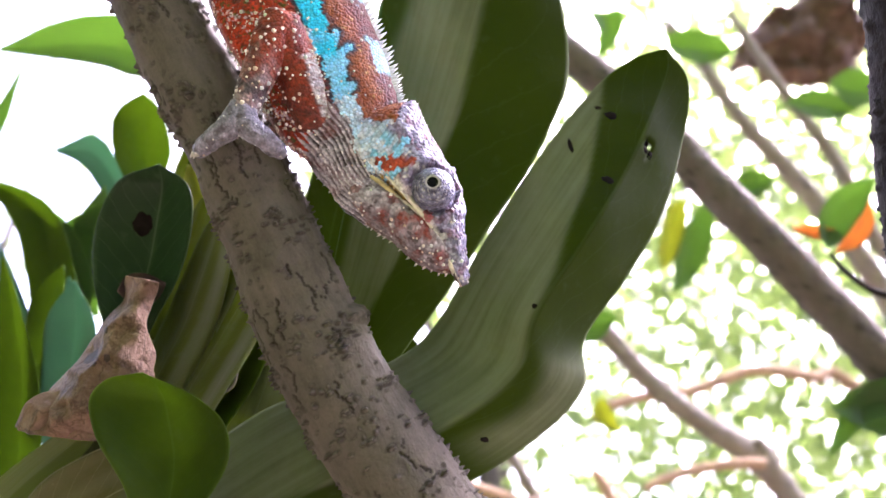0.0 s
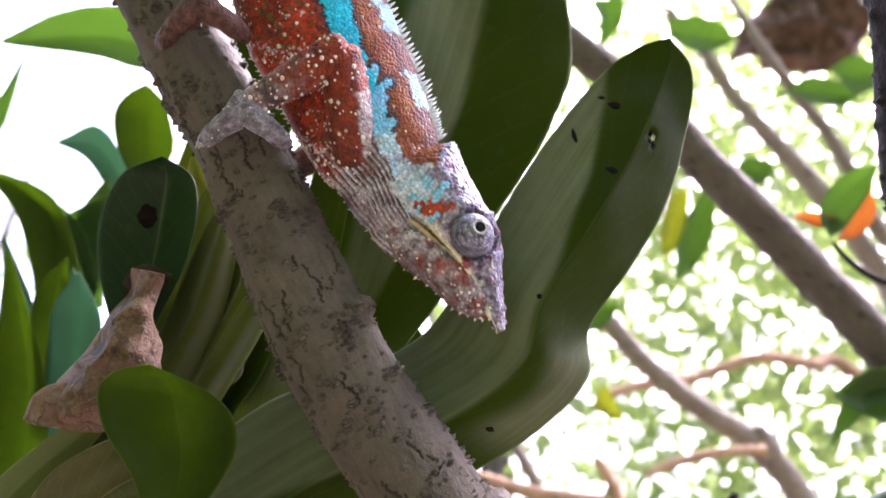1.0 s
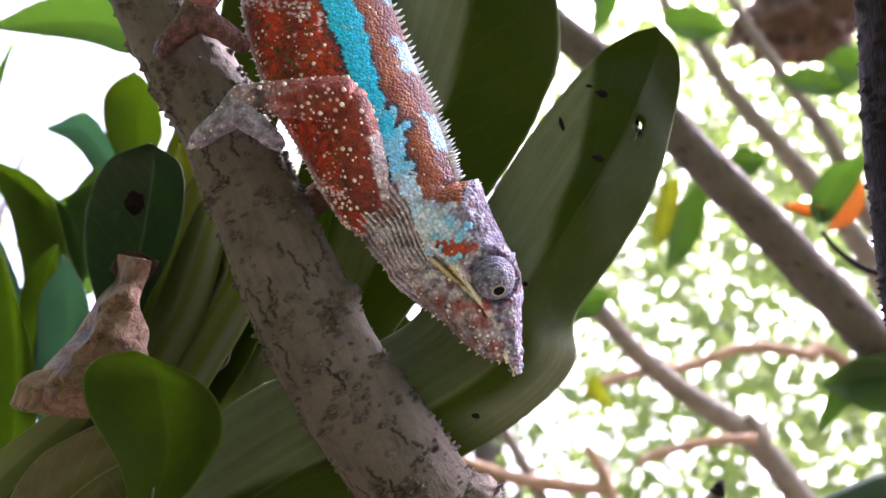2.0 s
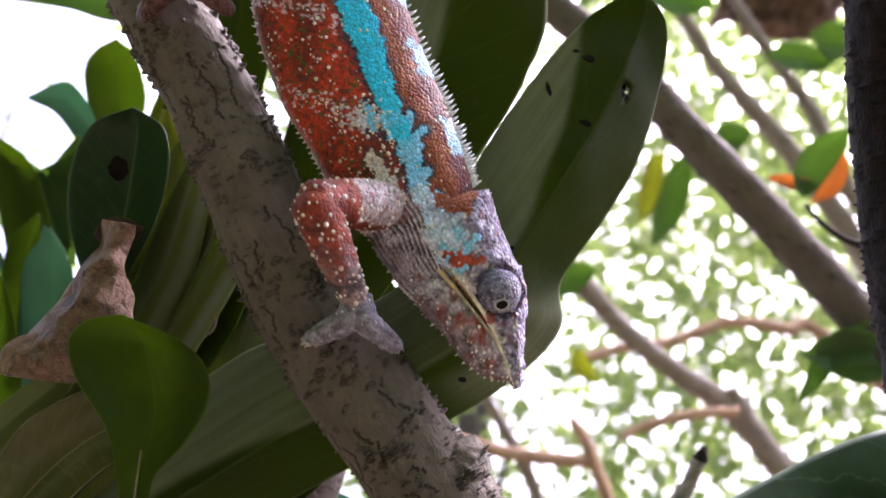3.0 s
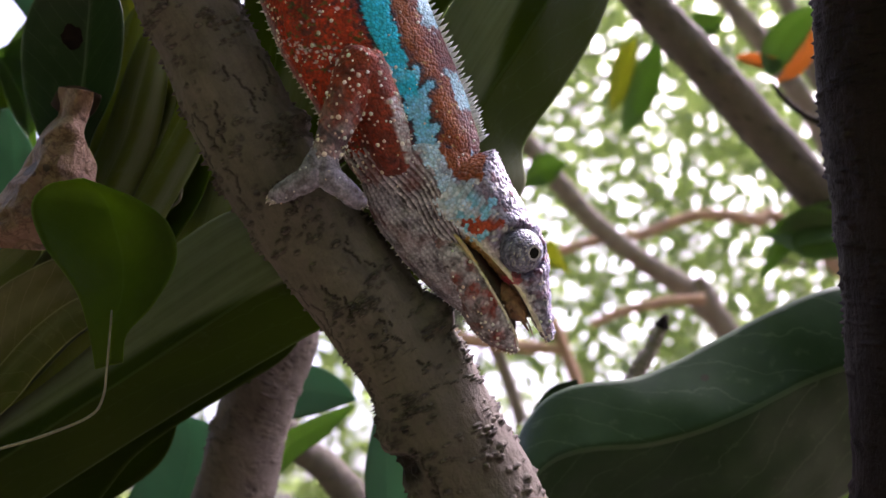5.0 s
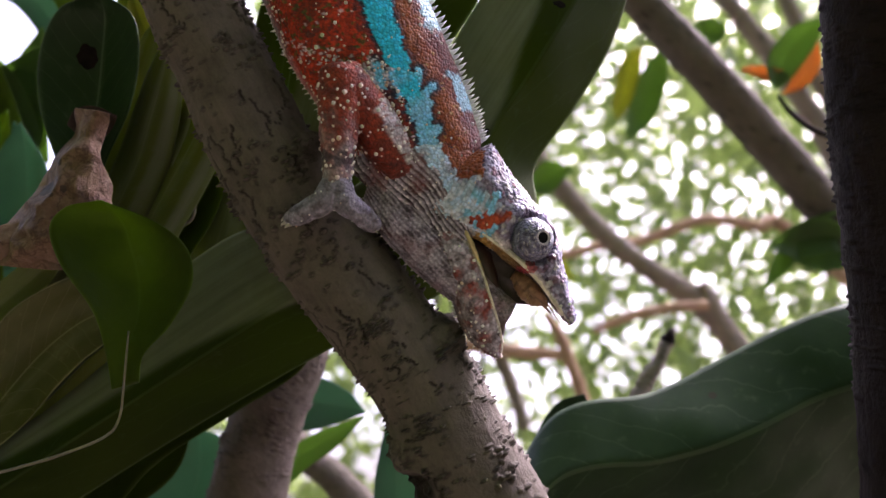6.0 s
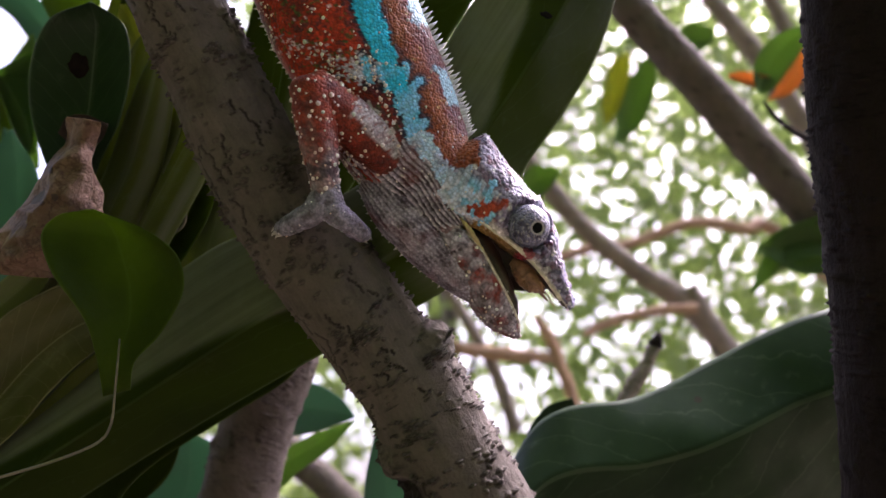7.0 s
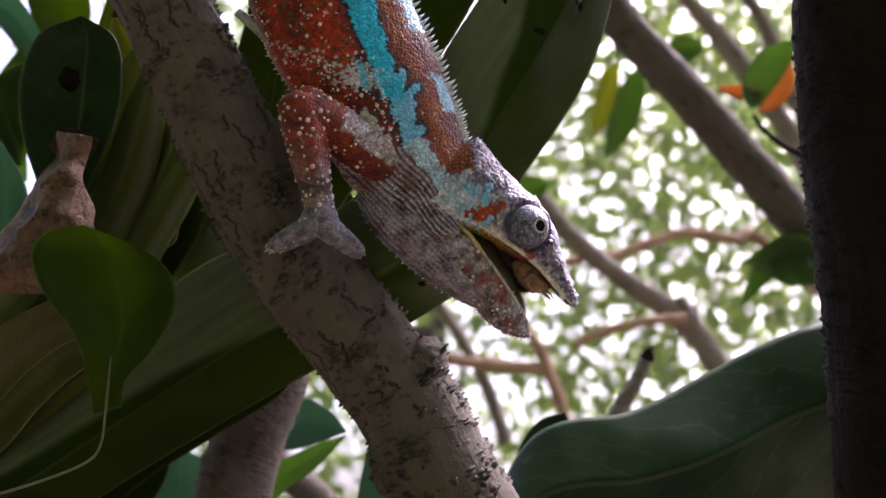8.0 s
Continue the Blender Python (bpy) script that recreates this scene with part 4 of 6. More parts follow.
part("twig", tube([(-31.1, 1000, -101.8), (4.2, 1000, -115.2), (39.6, 1000, -125.1), (96.2, 1000, -132.2), (156.3, 1000, -136.5)], [5, 7, 8, 8.5, 7], 60, 14, bark_bumps(0.8, 77.0), KB), M_TWIG, back_tree, "orange-brown twig")
part("twig", tube([(203.1, 1080, -115.3), (229.8, 1080, -101.6), (264.2, 1080, -90.9), (310, 1080, -81.7), (355.8, 1080, -79.4)], [4, 6, 6.5, 6.5, 7], 60, 14, bark_bumps(0.8, 82.0), KB), M_TWIG, back_tree, "orange-brown twig")
part("twig", tube([(128, 1000, -84.1), (145.6, 1000, -112.4), (159.8, 1000, -147.8), (177.5, 1000, -197.3), (195.1, 1000, -268), (258.8, 1000, -430.6), (386, 1000, -572)], [5, 7.5, 8, 8, 9, 10, 12], 70, 14, bark_bumps(0.8, 78.0), KB), M_TWIG, back_tree, "orange-brown twig")
part("twig", tube([(11.4, 1010, -42.1), (47.1, 1010, -99.3), (75.7, 1010, -149.2), (104.3, 1010, -227.8)], [6, 7, 8, 9], 60, 12, bark_bumps(0.8, 79.0), KB), M_PALE_HAZED_BARK, back_tree)
part("twig", tube([*[(232.8, 560, 105.3), (241.9, 560, 93.4), (259.7, 560, 80.4), (283.5, 560, 74.8), (323.1, 560, 67.7)], (420, 640, 60), (560, 800, -220)], [1.2, 2, 2.4, 2.6, 3, 5, 8], 60, 10, None, KB), M_TRUNK, back_tree)
part("branch", tube([(-122.3, 620, -139.8), (-107, 620, -161.8), (-85, 620, -179.3), (-58.7, 620, -210), (-10.5, 620, -271.3)], [8, 11, 12, 13, 15], 60, 16, bark_bumps(0.8, 80.0), KB), M_FARBARK, back_tree)
# a dead brown leaf cluster high up
part("dead_leaf", leaf_mesh([(459.1, 1500, 615.8), (483.2, 1500, 685.3), (550.5, 1500, 743.8), (627.7, 1500, 778.9), (693, 1500, 790.4)], [(511.7, 1500, 593), (596.1, 1500, 581.8), (681.8, 1500, 604.7), (717.7, 1500, 673.5), (698, 1500, 784.5)], cup=-40, wave=20, thick=3, nv=30, nu=20, fold=-2, origin=KB, seed=81, crumple=20), M_DRY, back_tree, "large brown dead leaf")
# leaves of that tree that stand out
LEAVES = [
    ([(260.8, 550, 157.7), (238.6, 550, 150.4), (224.6, 550, 134.5), (221.2, 550, 118.9), (225.7, 550, 107.3)], [(261.5, 550, 156.2), (254.7, 550, 138.8), (244.5, 550, 123.1), (234.5, 550, 111.3), (226.1, 550, 107)], M_PALE, "leaf"),
    ([(262.5, 562, 144.8), (253.3, 562, 131.5), (244.9, 562, 118.3), (236.6, 562, 106.4)], [(263.2, 562, 144), (264.3, 562, 126.5), (253.6, 562, 111.3), (237.3, 562, 105.6)], M_ORANGE, "orange dying leaf"),
    ([(205.7, 556, 123), (217.1, 556, 124.7), (233.8, 556, 121), (242.9, 556, 116.4)], [(206.3, 556, 119.9), (220.3, 556, 114.5), (235.3, 556, 113.2), (243.3, 556, 116)], M_ORANGE, "orange dying leaf"),
    ([(295.9, 600, 26.9), (271.8, 600, 18.5), (255.2, 600, 2.3), (246.4, 600, -13.7), (239.1, 600, -34)], [(297.5, 600, -4.6), (278, 600, -7), (264, 600, -13.2), (251.6, 600, -25.2), (239.8, 600, -34.4)], M_PALE, ""),
    ([(302.8, 600, 15.2), (279.9, 600, 21.8), (259.8, 600, 14.2), (243.4, 600, 1.2)], [(304.4, 600, -16.1), (281.1, 600, -18.6), (260.3, 600, -9.4), (243.7, 600, 0)], M_PALE, ""),
    ([(243.7, 900, 225.4), (220.8, 900, 192.7), (207.3, 900, 154), (203.3, 900, 115.9)], [(251.1, 900, 222.2), (249.7, 900, 180.1), (234.8, 900, 141.7), (204.5, 900, 114.7)], M_PALE, ""),
    ([(202.7, 900, 218.4), (193.9, 900, 192.3), (188.8, 900, 160.1), (192.7, 900, 141)], [(221.7, 900, 225.2), (218.9, 900, 192.6), (209.4, 900, 160.4), (193.3, 900, 140.4)], M_YELLOW, ""),
    ([(227.4, 1000, 467.6), (256.6, 1000, 475.4), (292.4, 1000, 467.5), (313.2, 1000, 444.2)], [(230.5, 1000, 444.3), (255.3, 1000, 428.8), (284, 1000, 428.8), (311.6, 1000, 441.1)], M_PALE, ""),
    ([(374.1, 1000, 375.7), (403.1, 1000, 392.4), (437.8, 1000, 387.2), (464.6, 1000, 368.5)], [(375.3, 1000, 371.2), (401.2, 1000, 357.1), (435.8, 1000, 352), (463, 1000, 364.8)], M_PALE, ""),
    ([(431.9, 1000, 406), (460.9, 1000, 421.3), (494.9, 1000, 406.1)], [(432.9, 1000, 398.5), (457.7, 1000, 368.5), (492, 1000, 383.6)], M_PALE, ""),
    ([(314.6, 1050, 276.9), (337.4, 1050, 300.1), (373.6, 1050, 292.7)], [(315.9, 1050, 270.8), (343, 1050, 258.1), (371.5, 1050, 277.4)], M_PALE, ""),
    ([(103.2, 1000, 78.5), (124.4, 1000, 106.8), (159.8, 1000, 99.7)], [(106.8, 1000, 64.3), (135, 1000, 67.9), (158.4, 1000, 92.6)], M_PALE, ""),
    ([(135, 950, 0.7), (145.1, 950, -19.5), (155.2, 950, -39.6)], [(124.9, 950, -2.7), (121.6, 950, -26.2), (153.8, 950, -41)], M_YELLOW, ""),
    ([(125.5, 1000, 499.4), (139.9, 1000, 467.8), (132.3, 1000, 428.8)], [(169.8, 1000, 507.2), (169.2, 1000, 467.7), (135.9, 1000, 428.8)], M_PALE, ""),
]
for i, (a, b, mt, lab) in enumerate(LEAVES):
    part("leaf", leaf_mesh(a, b, cup=6, wave=3, thick=0.6, nv=20, nu=10, fold=0.5, origin=KB, seed=90 + i), mt, back_tree, lab)


# ================= far crowns =================
def leaf_card(rng, c, size, tilt):
    """One small pointed leaf of six corners, folded at its midrib."""
    yaw = rng.uniform(0, 2 * math.pi)
    m = Matrix.Translation(c) @ Euler((rng.gauss(0.9, tilt), rng.gauss(0, tilt), yaw)).to_matrix().to_4x4()
    w = size * 0.26
    v = [(0, 0, 0), (w, size * 0.35, w * 0.3), (w * 0.8, size * 0.7, w * 0.25), (0, size, -0.05 * size), (-w * 0.8, size * 0.7, w * 0.25), (-w, size * 0.35, w * 0.3), (0, size * 0.5, 0)]
    return [m @ Vector(q) for q in v], [(0, 1, 6), (1, 2, 6), (2, 3, 6), (3, 4, 6), (4, 5, 6), (5, 0, 6)]


def far_tree(x, y, seed, h, crown, count, size, label, low=0.12, reach=0.0):
    """A tree beyond the clearing, and the unseen ones added for shade: trunk, limbs and a ragged crown of single
    leaves.
    """
    rng = random.Random(seed)
    t = new("forest_tree")
    t.location = (x, y, 0)
    tagged(t, label, "tree", "trees beyond the clearing")
    S = 1000
    part("trunk", tube([(0, 0, 0), (60, 40, 0.3 * h * S), (-50, 80, 0.65 * h * S), (40, 60, h * S)], [80, 62, 45, 16], 40, 12, bark_bumps(0.2, seed)), M_FARBARK, t)
    for k in range(6):
        a = rng.uniform(0, 6.28)
        z0 = rng.uniform(0.3, 0.8) * h
        r = crown * rng.uniform(0.5, 0.9)
        part("limb", tube([(0, 50, z0 * S), (r * 0.5 * math.cos(a) * S, r * 0.5 * math.sin(a) * S, (z0 + 0.25 * r) * S), (r * math.cos(a) * S, r * math.sin(a) * S, (z0 + 0.4 * r) * S)], [26, 16, 6], 24, 8, bark_bumps(0.3, seed + k)), M_FARBARK, t)
    chunks = []
    tries = 0
    while len(chunks) < count and tries < count * 20:
        tries += 1
        p = Vector((reach + rng.uniform(-1, 1) * crown, rng.uniform(-0.6, 0.6) * crown, rng.uniform(low, 1.12) * h))
        q = p * 1.6 + Vector((seed * 3.1, 0, 0))
        if noise.noise(q) + 0.7 * noise.noise(q * 2.9) < rng.uniform(-0.5, 0.3):
            continue
        chunks.append(leaf_card(rng, p, size * rng.uniform(0.6, 1.35), 0.7))
    me = join_meshes(chunks)
    part("crown", me, M_FARLEAF, t, "light green ragged leaf crown", kind="stuff")


for a in ((0.02, 3.7, 1, 5.2, 2.2, 9500, 0.085, 0.65), (2.9, 3.9, 2, 5.2, 2.2, 9500, 0.085), (0.12, 5.6, 3, 6.4, 3.0, 13000, 0.11, 0.9), (4.0, 5.4, 4, 6.4, 3.2, 12000, 0.11), (-3.9, 5.4, 7, 6.0, 2.0, 1800, 0.11),
          # this one stands out of view, added to screen sky light from the left
          (-4.4, 0.2, 8, 5.2, 1.8, 1800, 0.13)):
    far_tree(*a[:7], "slim forest tree with light green sunlit leaves", reach=a[7] if len(a) > 7 else 0.0)
# unseen trees added beside and behind the camera to block sky light: tall towards the shade and low towards the light
for a in ((-3.3, -1.35, 12, 6.0, 2.7, 7500, 0.22, 0.1), (-0.6, -3.3, 13, 6.0, 2.8, 8000, 0.22, 0.1), (-4.4, -3.4, 16, 5.6, 2.3, 3000, 0.24, 0.1)):
    far_tree(*a[:7], "tall dense forest tree shading the perch", a[7])
for a in ((3.2, -1.9, 11, 2.5, 1.9, 3500, 0.17), (2.0, -4.0, 15, 2.8, 2.0, 3500, 0.19)):
    far_tree(*a, "low bushy forest tree with dense leaves", 0.03)




# ================= the chameleon =================
# built along the plants' axes, in millimetres; CO is the place of its origin inside the shoulders
CO = Vector((0, 262, 20))
MID = 262.0


def paint(me, cols):
    at = me.attributes.new("skin", "FLOAT_COLOR", "POINT")
    at.data.foreach_set("color", [c for q in cols for c in (*q, 1.0)])


def nz(p, f, s=0.0):
    return noise.noise(Vector(p) * f + Vector((s, s * 0.7, s * 1.3)))


def blend(a, b, t):
    t = max(0.0, min(1.0, t))
    return tuple(x + (y - x) * t for x, y in zip(a, b))


def scale_of(p, size):
    """The middle of the skin scale at p, and the height of the scale's dome there, 0 to 1."""
    d, pts = noise.voronoi(p / size)
    return pts[0] * size, max(0.0, min(1.0, (d[1] - d[0]) * 2.2))


def flesh(sections, colour, origin, n=120, seg=90, top=2.0, low=2.0, relief=None, scale=0.85, dome=0.1):
    """A body lofted through (upper point, lower point, half width): narrow at its upper ridge, coloured by colour(point, t from ridge to belly, s along)."""
    D = spline([s[0] for s in sections], n)
    B = spline([s[1] for s in sections], n)
    W = [v.x for v in spline([(s[2], 0, 0) for s in sections], n)]
    rings, cols = [], []
    for i in range(n):
        c, h = (D[i] + B[i]) / 2, (D[i] - B[i]) / 2
        ring = []
        for j in range(seg):
            a = 2 * math.pi * j / seg
            ca, sa = math.cos(a), math.sin(a)
            k = top if ca > 0 else low
            y = math.copysign(abs(sa) ** (1.0 if ca < 0 else 1.25), sa) * W[i]
            p = Vector((c.x, MID, c.z)) + Vector((h.x, 0, h.z)) * math.copysign(abs(ca) ** (2 / k if k > 2 else 1), ca) + Vector((0, y, 0))
            t = (1 - ca) / 2
            q, h_ = scale_of(p, scale)
            if relief:
                out = (p - Vector((c.x, MID, c.z)))
                if out.length > 1e-6:
                    p += out.normalized() * (relief(p, t, i / (n - 1)) + dome * (h_ - 0.5))
            ring.append((p - origin) * MM)
            cols.append(tuple(min(0.95, k_ * (0.98 + 0.3 * h_)) for k_ in colour(q, t, i / (n - 1))))
        rings.append(ring)
    verts, faces = rings_mesh(rings)
    cols += [cols[0], cols[-1]]
    me = mesh_from(verts, faces)
    paint(me, cols)
    return me


C_RED, C_DEEP, C_ORANGE = (0.46, 0.040, 0.012), (0.13, 0.014, 0.009), (0.22, 0.056, 0.007)
C_TURQ, C_SKYB, C_LAV = (0.010, 0.48, 0.82), (0.21, 0.50, 0.86), (0.60, 0.55, 0.70)
C_NAVY, C_GREEN, C_GREY = (0.012, 0.018, 0.04), (0.04, 0.09, 0.02), (0.34, 0.30, 0.34)
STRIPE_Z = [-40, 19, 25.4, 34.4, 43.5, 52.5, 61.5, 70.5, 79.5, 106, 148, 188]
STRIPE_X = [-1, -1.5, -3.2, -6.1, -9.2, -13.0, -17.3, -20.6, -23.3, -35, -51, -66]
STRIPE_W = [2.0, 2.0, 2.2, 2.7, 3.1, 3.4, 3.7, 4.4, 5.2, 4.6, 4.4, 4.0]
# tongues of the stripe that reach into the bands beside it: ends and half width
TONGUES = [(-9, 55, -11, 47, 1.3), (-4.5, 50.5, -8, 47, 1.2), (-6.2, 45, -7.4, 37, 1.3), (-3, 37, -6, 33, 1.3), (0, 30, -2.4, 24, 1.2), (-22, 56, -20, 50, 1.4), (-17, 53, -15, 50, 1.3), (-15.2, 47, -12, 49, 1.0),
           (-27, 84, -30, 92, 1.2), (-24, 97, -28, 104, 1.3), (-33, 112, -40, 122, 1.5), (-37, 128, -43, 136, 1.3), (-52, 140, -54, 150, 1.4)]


def off_line(x, z, x0, z0, x1, z1):
    """How far (x, z) lies from a short straight line."""
    dx, dz = x1 - x0, z1 - z0
    k = max(0.0, min(1.0, ((x - x0) * dx + (z - z0) * dz) / (dx * dx + dz * dz)))
    return math.hypot(x - x0 - k * dx, z - z0 - k * dz)


def bars(p):
    """Pale cross-bars of the flank, 0 to 1."""
    return max(0.0, math.cos(2 * math.pi * (p.z + 0.35 * p.x - 46) / 27)) ** 3


def body_colour(p, t, s):
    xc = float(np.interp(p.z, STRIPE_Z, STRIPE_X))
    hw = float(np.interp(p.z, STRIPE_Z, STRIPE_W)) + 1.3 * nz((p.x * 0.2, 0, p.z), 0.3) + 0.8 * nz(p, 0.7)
    q = p.x - xc
    grain = nz(p, 3.3, 31)
    red = blend(C_RED, C_DEEP, 0.5 + 0.8 * nz((p.x, 0, p.z * 0.35), 0.13, 4) + 0.9 * grain)
    if nz(p, 0.5, 19) > 0.34:
        red = blend(red, (0.06, 0.02, 0.025), 0.7)
    if nz(p, 0.6, 2) > 0.36:
        red = blend(red, C_GREEN, 0.75)
    tongue_ = min(off_line(p.x, p.z, *l[:4]) - l[4] for l in TONGUES)
    if abs(q) < hw or tongue_ < 0:
        col = blend(C_TURQ, C_SKYB, (56 - p.z) / 26 + 0.35 * grain + 0.9 * nz(p, 0.16, 9))
        if tongue_ < 0 and abs(q) > hw:
            col = blend(col, C_SKYB, 0.6)
        return col
    rim = min(abs(q) - hw, tongue_)
    if q > 0:
        col = blend(C_ORANGE, C_DEEP, 0.22 + 0.8 * nz(p, 0.12, 7) + 0.35 * grain)
        if nz(p, 1.9, 44) > 0.52:
            col = (0.42, 0.24, 0.08)
        if rim < 2.0:
            col = blend(C_NAVY, col, rim / 1.6 - 0.2 + 0.6 * nz(p, 0.9))
        edge = 0.085 + 0.03 * nz(p, 0.4, 5)
        if t < edge:
            wave = math.cos(2 * math.pi * (p.z - 75) / 25.5) + 0.9 * nz(p, 0.35, 3)
            col = blend((0.085, 0.012, 0.012), (0.26, 0.46, 0.60), 0.5 + 1.8 * (wave - 0.15) + 0.5 * grain)
        elif t < edge + 0.06:
            col = blend((0.085, 0.012, 0.012), col, (t - edge) / 0.06 + 0.5 * nz(p, 0.4, 8))
    else:
        col = red
        if rim < 3.0:
            col = blend(C_NAVY, red, rim / 2.6 - 0.15 + 0.9 * nz(p, 0.6, 5))
        d = math.hypot((p.x + 21 + (p.z - 52) * 0.2) / 9.5, (p.z - 53) / 4.5)
        if d + 1.2 * nz(p, 0.8, 8) < 0.75:
            col = blend((0.50, 0.55, 0.74), col, 0.15 + 0.9 * grain)
        if nz(p, 1.1, 27) + 0.55 * bars(p) > 0.66:
            col = blend(col, C_LAV, 0.7)
        if t > 0.95:
            col = blend(col, C_LAV, (t - 0.95) * 8)
    low = (20 - p.z - 0.25 * (p.x + 20)) / 10 + 0.6 * nz(p, 0.3, 6)
    if low > 0 and q < 0:
        col = blend(col, (0.17, 0.06, 0.06), low)
    patch = off_line(p.x, p.z, -20.5, 40.5, -9.0, 24.0) + 1.6 * nz(p, 0.5, 14)
    if patch < 2.3:
        col = blend((0.62, 0.60, 0.66), col, 0.5 * grain + 0.1)
    elif patch < 3.6:
        col = blend((0.05, 0.025, 0.04), col, 0.4)
    return col


def body_relief(p, t, s):
    return 0.35 * nz(p, 0.12) + 0.22 * nz(p, 0.7)


lizard = thing("chameleon", CO, "red chameleon with a turquoise side stripe climbing head-down on the branch", "chameleon")
TORSO = [(*[(-61.1, 255, 223.7), (-70.1, 255, 218.3)], 4.5), (*[(-51.2, 255, 203.9), (-70.7, 255, 196.7)], 7.5), (*[(-43.1, 255, 185.9), (-70.1, 255, 176.9)], 10), (*[(-34.6, 255, 162.4), (-68.9, 255, 149.8)], 12), (*[(-24.2, 255, 133.6), (-66.7, 255, 116.5)], 13.3), (*[(-14.6, 255, 103.8), (-61.7, 255, 86.7)], 14), (*[(-5.8, 255, 79.5), (-52.6, 255, 62.4)], 14),
         (*[(2.3, 255, 60.6), (-43.1, 255, 47.1)], 13.5), (*[(8.1, 255, 44.4), (-34.6, 255, 32.3)], 12.5), (*[(11, 255, 34.4), (-26, 255, 20)], 10.5), (*[(9.7, 255, 27.2), (-15.1, 255, 11.9)], 8)]
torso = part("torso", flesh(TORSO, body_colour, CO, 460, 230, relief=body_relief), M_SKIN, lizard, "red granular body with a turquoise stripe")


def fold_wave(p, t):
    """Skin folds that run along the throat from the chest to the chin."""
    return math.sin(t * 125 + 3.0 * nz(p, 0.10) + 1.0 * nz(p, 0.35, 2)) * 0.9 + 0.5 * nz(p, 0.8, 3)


def neck_colour(p, t, s):
    grain = nz(p, 2.7, 33)
    grey = blend((0.38, 0.345, 0.46), (0.065, 0.045, 0.068), 0.42 + 0.8 * nz(p, 0.25, 3) + 0.6 * grain)
    if t < 0.30 + 0.05 * nz(p, 0.5):
        return blend(C_ORANGE, C_DEEP, 0.3 + 0.9 * nz(p, 0.2, 7) + 0.4 * grain)
    if t < 0.47 + 0.08 * nz(p, 0.4):
        col = blend((0.40, 0.60, 0.90), grey, 0.18 + 1.0 * nz(p, 0.25, 2) + 0.3 * grain)
        return blend(col, (0.60, 0.62, 0.68), 0.5 * max(0.0, nz(p, 0.8, 5)) * 2)
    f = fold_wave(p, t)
    # shade in the creases painted along the folds, their ridges pale lavender
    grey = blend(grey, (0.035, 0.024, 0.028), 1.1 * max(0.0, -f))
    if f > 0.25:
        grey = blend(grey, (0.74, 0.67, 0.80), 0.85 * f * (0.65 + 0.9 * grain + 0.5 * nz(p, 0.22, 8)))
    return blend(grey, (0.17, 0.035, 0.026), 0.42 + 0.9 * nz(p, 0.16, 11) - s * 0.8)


def neck_relief(p, t, s):
    return (0.55 * fold_wave(p, t) * min(1, (t - 0.45) * 4) if t > 0.45 else 0.0) + 0.3 * nz(p, 0.6)


NO = Vector((2, MID, 20))
NECK = [(*[(2.9, 255, 52.5), (-31.4, 255, 34.4)], 10.5), (*[(7.9, 255, 42.5), (-29.2, 255, 25.4)], 11.5), (*[(11.2, 255, 34.1), (-20.5, 255, 16.5)], 11.2), (*[(11.9, 255, 29.9), (-11.4, 255, 8.2)], 11), (*[(11.9, 255, 25.4), (-4.0, 255, -1.6)], 10.4), (*[(11.5, 255, 20.9), (2.4, 255, -5.8)], 9.6), (*[(11, 255, 16.4), (6.5, 255, -8.0)], 7)]
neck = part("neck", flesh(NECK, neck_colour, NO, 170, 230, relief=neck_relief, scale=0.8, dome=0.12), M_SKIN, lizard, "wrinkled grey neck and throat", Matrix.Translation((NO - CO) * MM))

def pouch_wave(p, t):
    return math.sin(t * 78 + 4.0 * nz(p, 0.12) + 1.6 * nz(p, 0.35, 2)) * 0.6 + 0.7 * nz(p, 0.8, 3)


def pouch_colour(p, t, s):
    grain = nz(p, 2.7, 33)
    grey = blend((0.38, 0.345, 0.46), (0.065, 0.045, 0.068), 0.45 + 0.8 * nz(p, 0.25, 3) + 0.6 * grain)
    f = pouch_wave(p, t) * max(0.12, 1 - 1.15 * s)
    # the pouch's creases also get their shade as colour, with pale ridges
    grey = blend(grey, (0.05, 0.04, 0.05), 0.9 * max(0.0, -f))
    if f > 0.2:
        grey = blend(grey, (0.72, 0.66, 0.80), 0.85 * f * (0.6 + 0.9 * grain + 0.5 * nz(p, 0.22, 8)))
    grey = blend(grey, (0.15, 0.032, 0.026), 0.9 * nz(p, 0.16, 11) - 0.05)
    return blend(grey, (0.16, 0.125, 0.13), (s - 0.6) * 1.6 + 0.5 * grain)


POUCH = [((-20, 255, 30), (-25, 255, 17), 4), ((-10, 255, 23), (-20.5, 255, 6.5), 8), ((-1, 255, 13), (-12.5, 255, -3.5), 9.4), ((6, 255, 4), (-4, 255, -11.5), 9.6), ((12, 255, -4), (4.5, 255, -18), 9), ((18, 255, -12), (13, 255, -22.6), 7), ((24, 255, -18), (20, 255, -25), 3.5)]
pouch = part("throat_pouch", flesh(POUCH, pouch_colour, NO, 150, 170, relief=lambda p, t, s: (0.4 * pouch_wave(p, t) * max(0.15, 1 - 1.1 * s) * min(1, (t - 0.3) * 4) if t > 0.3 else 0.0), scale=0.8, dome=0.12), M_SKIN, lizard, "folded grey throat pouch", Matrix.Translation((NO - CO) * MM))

HO = Vector(([(10.6, 255, 5.2)][0][0], MID, [(10.6, 255, 5.2)][0][2]))


